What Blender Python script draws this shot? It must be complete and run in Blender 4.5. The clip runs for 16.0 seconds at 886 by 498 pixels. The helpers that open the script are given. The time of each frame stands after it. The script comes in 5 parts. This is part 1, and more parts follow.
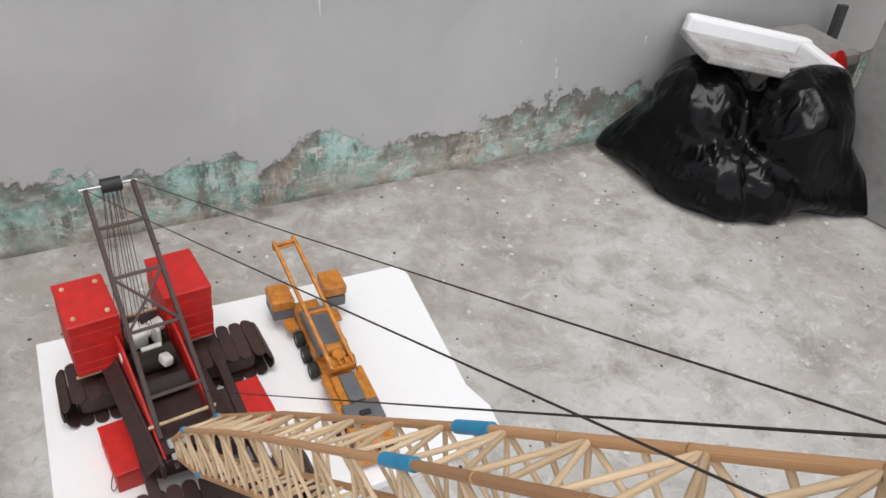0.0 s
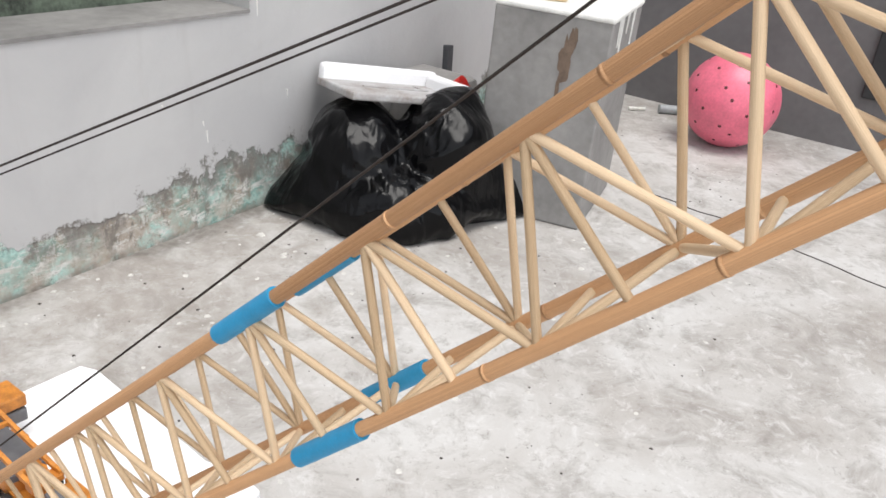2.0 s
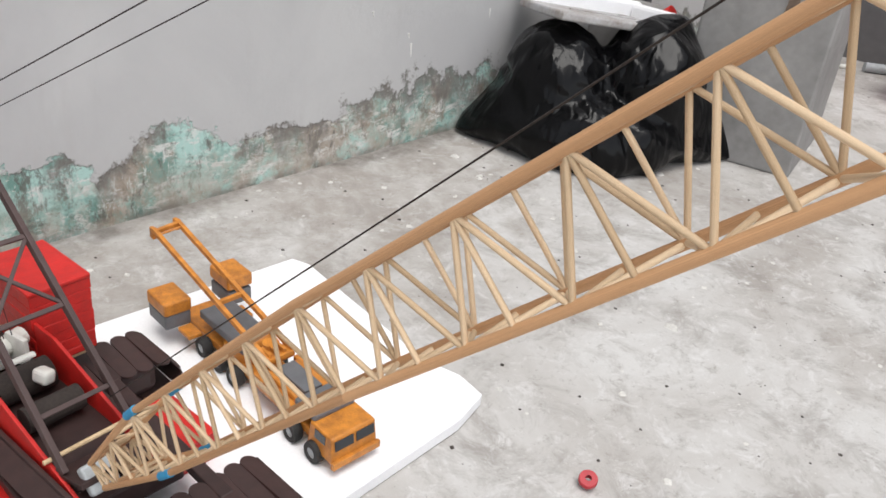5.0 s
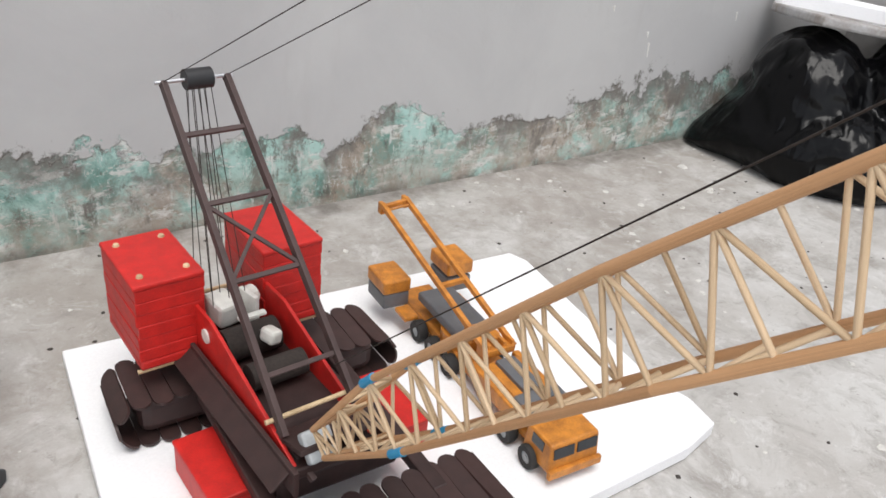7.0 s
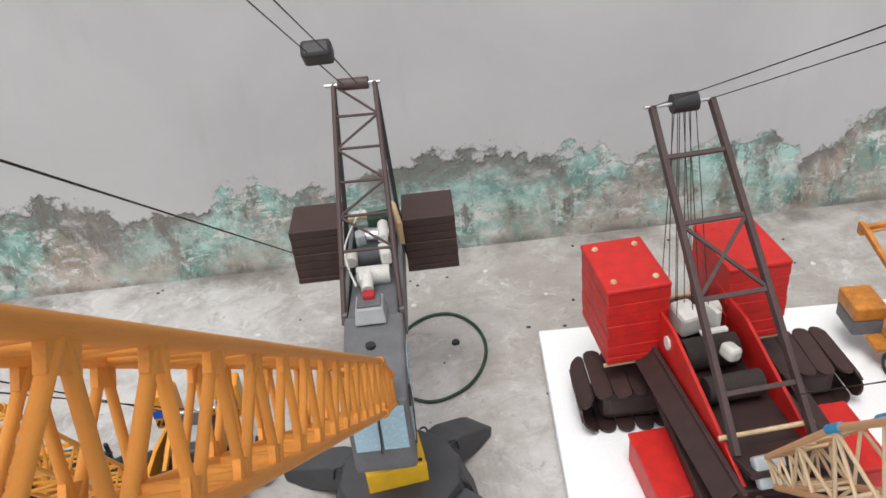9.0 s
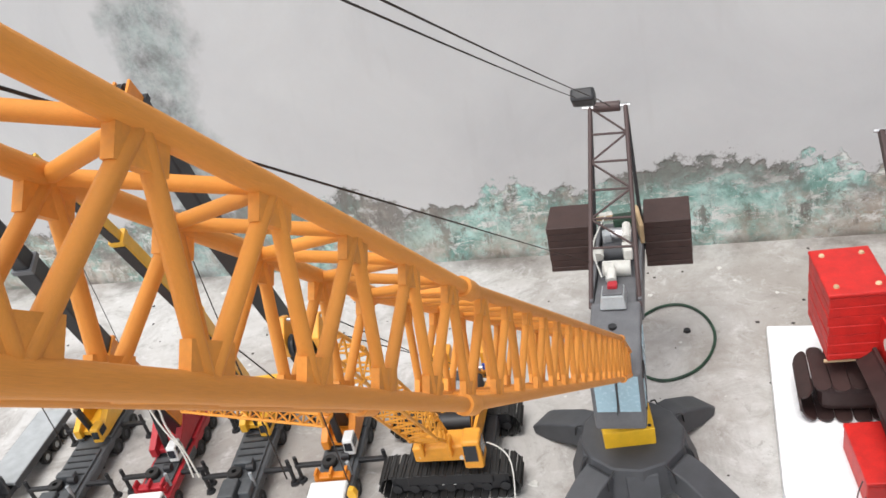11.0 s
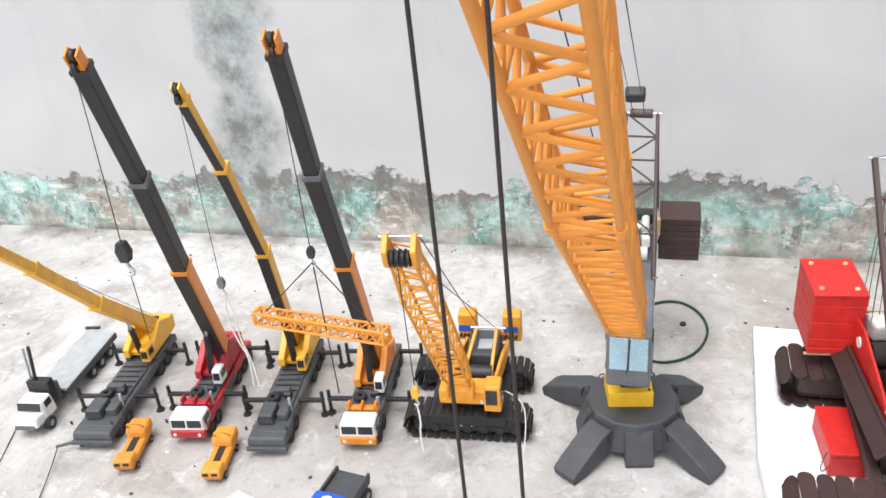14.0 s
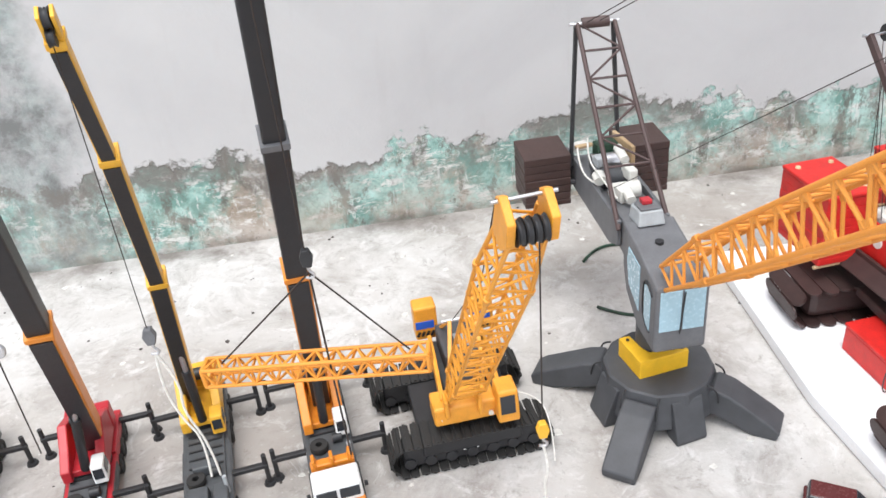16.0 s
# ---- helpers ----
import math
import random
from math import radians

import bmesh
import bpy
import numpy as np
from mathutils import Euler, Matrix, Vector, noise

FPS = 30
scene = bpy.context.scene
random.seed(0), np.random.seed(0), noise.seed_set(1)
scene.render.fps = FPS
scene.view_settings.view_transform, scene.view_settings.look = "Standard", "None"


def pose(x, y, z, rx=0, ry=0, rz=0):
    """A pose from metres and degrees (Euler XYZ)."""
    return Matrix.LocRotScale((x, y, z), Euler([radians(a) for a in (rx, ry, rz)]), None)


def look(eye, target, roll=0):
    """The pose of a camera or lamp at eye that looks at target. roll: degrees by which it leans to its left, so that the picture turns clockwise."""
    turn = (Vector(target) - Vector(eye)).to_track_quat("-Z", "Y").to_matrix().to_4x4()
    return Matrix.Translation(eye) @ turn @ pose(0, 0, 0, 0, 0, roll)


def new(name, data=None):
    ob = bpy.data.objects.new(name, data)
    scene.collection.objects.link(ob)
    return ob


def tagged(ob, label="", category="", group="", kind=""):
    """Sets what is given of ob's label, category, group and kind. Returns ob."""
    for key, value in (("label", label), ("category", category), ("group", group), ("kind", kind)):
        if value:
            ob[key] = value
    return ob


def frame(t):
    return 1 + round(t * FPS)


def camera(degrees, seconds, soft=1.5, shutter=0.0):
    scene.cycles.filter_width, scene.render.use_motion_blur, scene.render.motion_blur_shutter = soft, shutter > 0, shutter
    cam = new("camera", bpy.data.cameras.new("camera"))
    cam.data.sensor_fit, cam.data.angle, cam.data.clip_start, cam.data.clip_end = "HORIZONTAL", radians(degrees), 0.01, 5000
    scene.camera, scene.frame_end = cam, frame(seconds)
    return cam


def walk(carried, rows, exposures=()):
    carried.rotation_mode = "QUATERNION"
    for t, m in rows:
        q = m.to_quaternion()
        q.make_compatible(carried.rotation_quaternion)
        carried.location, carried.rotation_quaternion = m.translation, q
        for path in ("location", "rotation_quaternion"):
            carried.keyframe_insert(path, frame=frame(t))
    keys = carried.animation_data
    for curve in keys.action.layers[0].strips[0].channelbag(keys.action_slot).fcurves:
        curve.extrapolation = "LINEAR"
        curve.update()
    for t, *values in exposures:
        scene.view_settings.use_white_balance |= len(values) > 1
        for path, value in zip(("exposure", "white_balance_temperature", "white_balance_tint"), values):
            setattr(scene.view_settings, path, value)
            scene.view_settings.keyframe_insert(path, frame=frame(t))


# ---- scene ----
cam = camera(56.7, 16.0, soft=1.6)
PATH = [
    (0, (0.163, -1.183, 1.062), (1.018, 0.158, -0.151), 7.4),
    (0.5, (0.164, -1.179, 1.022), (1.467, -0.112, -0.057), 8.4),
    (1, (0.151, -1.163, 0.946), (1.65, -0.228, 0.008), 6.3),
    (1.5, (0.136, -1.163, 0.904), (1.683, -0.296, -0.021), 6.4),
    (2, (0.113, -1.144, 0.871), (1.65, -0.212, -0.006), 6.2),
    (2.5, (0.103, -1.118, 0.851), (1.639, -0.166, -0.005), 7.0),
    (3, (0.0825, -1.090, 0.8365), (1.592, -0.086, -0.007), 7.4),
    (3.5, (0.07, -1.061, 0.81), (1.538, -0.022, -0.064), 7.2),
    (4, (0.068, -1.039, 0.7765), (1.527, 0.006, -0.109), 7.9),
    (4.5, (0.047, -1.025, 0.747), (1.449, 0.055, -0.185), 7.7),
    (7, (0.023, -0.927, 0.652), (1.039, 0.501, -0.313), 5.9),
    (7.5, (0.017, -0.922, 0.643), (0.866, 0.563, -0.393), 6.6),
    (8, (0.007, -0.924, 0.639), (0.646, 0.621, -0.458), 1.6),
    (8.5, (-0.002, -0.93, 0.686), (0.315, 0.754, -0.347), -4.7),
    (9, (-0.008, -0.943, 0.718), (0.001, 0.777, -0.303), -6.4),
    (11.5, (0.0, -1.157, 0.872), (-0.58, 0.497, -0.092), -13.6),
    (12, (-0.011, -1.208, 0.915), (-0.561, 0.496, 0.023), -11.2),
    (12.5, (-0.036, -1.24, 0.938), (-0.563, 0.48, 0.064), -8.2),
    (13, (-0.049, -1.258, 0.932), (-0.571, 0.459, 0.05), -6.3),
    (13.5, (-0.049, -1.262, 0.906), (-0.553, 0.419, -0.054), -5.4),
    (14, (-0.053, -1.288, 0.855), (-0.554, 0.401, -0.091), -5.4),
    (14.5, (-0.077, -1.301, 0.855), (-0.483, 0.394, -0.124), -5.6),
    (15, (-0.19, -1.285, 0.829), (-0.426, 0.439, -0.158), -8.6),
    (15.2, (-0.268, -1.241, 0.791), (-0.333, 0.489, -0.21), -6.5),
    (15.5, (-0.344, -1.163, 0.755), (-0.183, 0.554, -0.258), -3.2),
    (16, (-0.387, -1.051, 0.727), (-0.249, 0.652, -0.312), -5.9),
]
EXPOSURE = [(0, 0.25, 6500, 10), (0.5, 0.35, 6500, 10), (1, 0.65, 6500, 10), (1.5, 0.78, 6500, 10), (2.5, 0.72, 6500, 10), (4.5, 0.6, 6500, 10), (7, 0.52, 6500, 10), (8, 0.52, 6500, 10), (9, 0.52, 6500, 10), (11.5, 0.86, 6500, 10), (12.5, 0.84, 6500, 10), (14.5, 1.14, 6330, 10), (16, 1.08, 6330, 10)]
walk(cam, [(t, look(eye, target, roll)) for t, eye, target, roll in PATH], EXPOSURE)

# ---------------------------------------------------------------- world and light
world = bpy.data.worlds.new("sky")
scene.world = world
world.use_nodes = True
wn = world.node_tree.nodes
sky = wn.new("ShaderNodeTexSky")
sky.sky_type = "NISHITA"
sky.sun_disc = False
sky.sun_elevation = radians(62)
sky.sun_rotation = radians(200)
grey_sky = wn.new("ShaderNodeHueSaturation")
grey_sky.inputs["Saturation"].default_value = 0.22
world.node_tree.links.new(sky.outputs[0], grey_sky.inputs["Color"])
world.node_tree.links.new(grey_sky.outputs[0], wn["Background"].inputs[0])
wn["Background"].inputs[1].default_value = 0.15
sun = new("sun", bpy.data.lights.new("sun", "SUN"))
sun.data.energy = 1.5
sun.data.angle = radians(35)
sun.data.color = (1.0, 0.97, 0.93)
sun.matrix_world = look((-0.4, -0.9, 4), (0, 0, 0))


# ---------------------------------------------------------------- materials
def socket(node, name, value):
    node.inputs[name].default_value = value


def material(name, color, rough=0.6, metal=0.0, vary=0.25, size=40.0, bump=0.15, tint=None, spec=0.5, island=0.0):
    """A painted or raw surface: colour with wear at two scales, grain and fine relief. size: blotches per metre."""
    m = bpy.data.materials.new(name)
    m.use_nodes = True
    n, l = m.node_tree.nodes, m.node_tree.links
    b = n["Principled BSDF"]
    co = n.new("ShaderNodeTexCoord")
    big, fine = n.new("ShaderNodeTexNoise"), n.new("ShaderNodeTexNoise")
    socket(big, "Scale", size), socket(big, "Detail", 5.0)
    socket(fine, "Scale", size * 9), socket(fine, "Detail", 3.0)
    l.new(co.outputs["Object"], big.inputs["Vector"]), l.new(co.outputs["Object"], fine.inputs["Vector"])
    ramp = n.new("ShaderNodeValToRGB")
    dark = [c * (1 - vary) for c in (tint or color)] + [1]
    lite = [min(1, c * (1 + 0.45 * vary)) for c in color] + [1]
    ramp.color_ramp.elements[0].color, ramp.color_ramp.elements[1].color = dark, lite
    ramp.color_ramp.elements[0].position, ramp.color_ramp.elements[1].position = 0.3, 0.68
    mix = n.new("ShaderNodeMath")
    mix.operation = "MULTIPLY_ADD"
    l.new(fine.outputs[0], mix.inputs[0])
    mix.inputs[1].default_value = 0.35
    half = n.new("ShaderNodeMath")
    half.operation = "MULTIPLY"
    l.new(big.outputs[0], half.inputs[0])
    half.inputs[1].default_value = 0.65
    l.new(half.outputs[0], mix.inputs[2])
    last = mix
    if island:
        info, add = n.new("ShaderNodeObjectInfo"), n.new("ShaderNodeMath")
        add.operation = "MULTIPLY_ADD"
        l.new(info.outputs["Random"], add.inputs[0])
        add.inputs[1].default_value = island
        sub = n.new("ShaderNodeMath")
        sub.operation = "SUBTRACT"
        l.new(mix.outputs[0], sub.inputs[0])
        sub.inputs[1].default_value = island / 2
        l.new(sub.outputs[0], add.inputs[2])
        last = add
    l.new(last.outputs[0], ramp.inputs[0])
    l.new(ramp.outputs[0], b.inputs["Base Color"])
    rr = n.new("ShaderNodeMapRange")
    socket(rr, "To Min", max(0.02, rough - 0.12)), socket(rr, "To Max", min(1, rough + 0.12))
    l.new(fine.outputs[0], rr.inputs[0])
    l.new(rr.outputs[0], b.inputs["Roughness"])
    socket(b, "Metallic", metal)
    socket(b, "Specular IOR Level", spec)
    if bump:
        bp = n.new("ShaderNodeBump")
        socket(bp, "Strength", bump), socket(bp, "Distance", 0.0015)
        l.new(mix.outputs[0], bp.inputs["Height"])
        l.new(bp.outputs[0], b.inputs["Normal"])
    return m


def wood(name, light, dark, rough=0.6):
    """Raw bamboo or pine: streaks along the piece, knots of darker tone, a shade of its own for every piece."""
    m = material(name, light, rough, vary=0.3, size=30, bump=0.2, tint=dark, island=0.22)
    n, l = m.node_tree.nodes, m.node_tree.links
    co = n["Texture Coordinate"]
    mp = n.new("ShaderNodeMapping")
    mp.inputs["Scale"].default_value = (1, 1, 0.08)
    l.new(co.outputs["Object"], mp.inputs[0])
    for t in [k for k in n if k.type == "TEX_NOISE"]:
        l.new(mp.outputs[0], t.inputs["Vector"])
    return m


M = {}
M["orange"] = material("yellow_orange_paint", (0.72, 0.29, 0.035), 0.55, vary=0.25, size=60, island=0.18)
M["boom_yellow"] = material("crane_yellow_paint", (0.76, 0.30, 0.045), 0.6, vary=0.28, size=70, bump=0.3, island=0.2)
M["yellow"] = material("model_yellow_paint", (0.75, 0.40, 0.03), 0.42, vary=0.2, size=60)
M["crawler_yellow"] = material("orange_yellow_paint", (0.74, 0.315, 0.03), 0.45, vary=0.2, size=60, island=0.12)
M["bright_yellow"] = material("bright_yellow_paint", (0.8, 0.46, 0.02), 0.5, vary=0.15, size=60)
M["ochre"] = material("ochre_orange_paint", (0.6, 0.23, 0.03), 0.45, vary=0.35, size=70, bump=0.25, tint=(0.45, 0.16, 0.03))
M["rust"] = material("rust_stain", (0.19, 0.135, 0.10), 0.9, vary=0.4, size=30)
M["truck_orange"] = material("truck_orange_paint", (0.72, 0.24, 0.02), 0.42, vary=0.2, size=60)
M["red"] = material("red_paint", (0.56, 0.016, 0.012), 0.5, vary=0.3, size=55, bump=0.35)
M["truck_red"] = material("truck_red_paint", (0.42, 0.02, 0.03), 0.4, vary=0.2, size=60)
M["maroon"] = material("dark_maroon_paint", (0.045, 0.022, 0.02), 0.55, vary=0.35, size=60, bump=0.3, island=0.25)
M["mast_brown"] = material("brown_grey_paint", (0.07, 0.042, 0.039), 0.55, vary=0.3, size=80, bump=0.2)
M["cw_brown"] = material("brown_counterweight_paint", (0.05, 0.026, 0.022), 0.55, vary=0.3, size=50, bump=0.3)
M["dark_grey"] = material("dark_grey_paint", (0.06, 0.062, 0.068), 0.6, vary=0.25, size=40, bump=0.25)
M["mid_grey"] = material("grey_paint", (0.13, 0.132, 0.14), 0.55, vary=0.25, size=50, bump=0.2)
M["chassis"] = material("dark_chassis_grey", (0.075, 0.08, 0.085), 0.5, vary=0.3, size=70)
M["black"] = material("black_plastic", (0.02, 0.02, 0.022), 0.5, vary=0.3, size=60)
M["boom_black"] = material("boom_black_paint", (0.014, 0.014, 0.017), 0.45, vary=0.25, size=60)
M["rubber"] = material("black_rubber", (0.022, 0.021, 0.02), 0.75, vary=0.3, size=90, bump=0.3)
M["white"] = material("white_paint", (0.78, 0.78, 0.76), 0.4, vary=0.12, size=60, bump=0.05)
M["off_white"] = material("white_plastic", (0.68, 0.67, 0.62), 0.45, vary=0.2, size=80)
M["light_grey"] = material("light_grey_paint", (0.38, 0.4, 0.41), 0.5, vary=0.2, size=60)
M["steel"] = material("turned_aluminium", (0.62, 0.62, 0.64), 0.32, metal=0.9, vary=0.15, size=120, bump=0.1)
M["pane"] = material("pale_blue_pane", (0.36, 0.52, 0.6), 0.25, vary=0.15, size=25, bump=0.0)
M["dark_pane"] = material("dark_window_plastic", (0.03, 0.033, 0.038), 0.15, vary=0.2, size=40, bump=0.0)
M["tape"] = material("blue_tape", (0.02, 0.27, 0.5), 0.45, vary=0.18, size=90, bump=0.25)
M["rope"] = material("dark_cord", (0.035, 0.026, 0.022), 0.9, vary=0.4, size=300, bump=0.5)
M["white_rope"] = material("white_cord", (0.7, 0.68, 0.63), 0.9, vary=0.25, size=300, bump=0.4)
M["wood"] = wood("bamboo_stick", (0.72, 0.545, 0.36), (0.55, 0.375, 0.21))
M["chord_wood"] = wood("dowel_wood", (0.60, 0.345, 0.175), (0.42, 0.215, 0.095))
M["ply"] = wood("pale_plywood", (0.66, 0.5, 0.31), (0.5, 0.34, 0.18))
M["foam"] = material("white_polystyrene", (0.86, 0.86, 0.87), 0.7, vary=0.06, size=300, bump=0.25)
# white foam with the shade inside the lid painted as grey, plus brownish stains
M["foam_shaded"] = material("shaded_polystyrene", (0.42, 0.42, 0.43), 0.8, vary=0.35, size=14, bump=0.25, tint=(0.36, 0.31, 0.27))
M["blue"] = material("blue_paint", (0.02, 0.1, 0.5), 0.35, vary=0.15, size=60)
M["car_maroon"] = material("maroon_car_paint", (0.1, 0.02, 0.02), 0.25, vary=0.2, size=60)
M["pink"] = material("pink_vinyl", (0.8, 0.17, 0.25), 0.35, vary=0.3, size=12, bump=0.05)
M["hose_green"] = material("green_hose", (0.012, 0.05, 0.025), 0.5, vary=0.5, size=40, tint=(0.01, 0.02, 0.012))
M["debris"] = material("paint_flakes", (0.6, 0.585, 0.55), 0.8, vary=0.3, size=60)
M["dirt"] = material("dark_crumbs", (0.06, 0.05, 0.045), 0.9, vary=0.4, size=60)


def bag_material():
    """Thin black film: deep black with tight creases that catch the sky."""
    m = material("black_bin_liner", (0.0018, 0.0018, 0.0022), 0.2, vary=0.2, size=14, bump=0.0, spec=0.2)
    n, l = m.node_tree.nodes, m.node_tree.links
    co = n["Texture Coordinate"]
    last = None
    for scale, dist, far, squash in ((6.0, 0.9, 0.022, (1, 1, 1)), (15.0, 0.7, 0.011, (2.0, 2.0, 0.45))):
        mp = n.new("ShaderNodeMapping")
        mp.inputs["Scale"].default_value = squash
        mp.inputs["Rotation"].default_value = (0.6, 0.35, 0.2)
        l.new(co.outputs["Object"], mp.inputs[0])
        w = n.new("ShaderNodeTexNoise")
        socket(w, "Scale", scale), socket(w, "Detail", 1.5), socket(w, "Distortion", dist), socket(w, "Roughness", 0.4)
        l.new(mp.outputs[0], w.inputs["Vector"])
        bp = n.new("ShaderNodeBump")
        socket(bp, "Strength", 0.6), socket(bp, "Distance", far)
        l.new(w.outputs[0], bp.inputs["Height"])
        if last:
            l.new(last.outputs[0], bp.inputs["Normal"])
        last = bp
    l.new(last.outputs[0], n["Principled BSDF"].inputs["Normal"])
    return m


M["bag"] = bag_material()


def concrete_material():
    """Worn concrete: pale cement with grey and brownish stains, dark specks and pale scuffs."""
    m = bpy.data.materials.new("worn_concrete")
    m.use_nodes = True
    n, l = m.node_tree.nodes, m.node_tree.links
    b = n["Principled BSDF"]
    co = n.new("ShaderNodeTexCoord")

    def tex(scale, detail=6.0, rough=0.6, dist=0.0):
        t = n.new("ShaderNodeTexNoise")
        socket(t, "Scale", scale), socket(t, "Detail", detail), socket(t, "Roughness", rough), socket(t, "Distortion", dist)
        l.new(co.outputs["Object"], t.inputs["Vector"])
        return t

    def ramp(src, a, bb, lo=0.0, hi=1.0):
        r = n.new("ShaderNodeMapRange")
        socket(r, "From Min", a), socket(r, "From Max", bb), socket(r, "To Min", lo), socket(r, "To Max", hi)
        l.new(src, r.inputs[0])
        return r.outputs[0]

    def mix(fac, a, bb):
        x = n.new("ShaderNodeMix")
        x.data_type = "RGBA"
        l.new(fac, x.inputs[0])
        for s, v in ((x.inputs[6], a), (x.inputs[7], bb)):
            if isinstance(v, tuple):
                s.default_value = (*v, 1)
            else:
                l.new(v, s)
        return x.outputs[2]

    c = mix(ramp(tex(2.2, 8, 0.62, 0.6).outputs[0], 0.38, 0.62, 0, 1), (0.37, 0.345, 0.32), (0.54, 0.53, 0.515))
    c = mix(ramp(tex(8, 9, 0.75, 0.6).outputs[0], 0.48, 0.66, 0, 0.8), c, (0.26, 0.24, 0.22))
    c = mix(ramp(tex(21, 9, 0.78, 0.9).outputs[0], 0.53, 0.66, 0, 0.75), c, (0.62, 0.61, 0.6))
    c = mix(ramp(tex(33, 9, 0.8, 0.5).outputs[0], 0.55, 0.66, 0, 0.6), c, (0.22, 0.2, 0.18))
    c = mix(ramp(tex(60, 5, 0.75).outputs[0], 0.62, 0.72, 0, 0.65), c, (0.15, 0.13, 0.115))
    c = mix(ramp(tex(150, 3).outputs[0], 0.66, 0.74, 0, 0.6), c, (0.66, 0.65, 0.63))
    sep = n.new("ShaderNodeSeparateXYZ")
    l.new(co.outputs["Object"], sep.inputs[0])

    def prod(op, a, bb):
        x = n.new("ShaderNodeMath")
        x.operation = op
        l.new(a, x.inputs[0])
        l.new(bb, x.inputs[1])
        return x.outputs[0]

    # brown grime that has gathered along the wall and towards the pillar
    wob = ramp(tex(3.5, 7, 0.65, 0.5).outputs[0], 0.3, 0.7, -0.22, 0.22)
    grime = prod("MULTIPLY", ramp(prod("ADD", sep.outputs[1], wob), -0.5, -0.05, 0, 1), ramp(prod("ADD", sep.outputs[0], wob), -0.5, 0.1, 0.15, 1))
    blot = ramp(tex(13, 8, 0.72, 0.3).outputs[0], 0.40, 0.66, 0.1, 0.7)
    c = mix(prod("MULTIPLY", grime, blot), c, (0.27, 0.24, 0.21))
    # patchy darker strip over the last few centimetres before the wall
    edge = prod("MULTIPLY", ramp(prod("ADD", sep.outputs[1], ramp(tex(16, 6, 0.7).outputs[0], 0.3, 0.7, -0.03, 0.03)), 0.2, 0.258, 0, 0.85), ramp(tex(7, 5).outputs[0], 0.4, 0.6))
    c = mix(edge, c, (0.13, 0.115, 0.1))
    l.new(c, b.inputs["Base Color"])
    socket(b, "Roughness", 0.8)
    bp = n.new("ShaderNodeBump")
    socket(bp, "Strength", 0.35), socket(bp, "Distance", 0.004)
    l.new(tex(90, 6, 0.7).outputs[0], bp.inputs["Height"])
    l.new(bp.outputs[0], b.inputs["Normal"])
    return m


M["concrete"] = concrete_material()


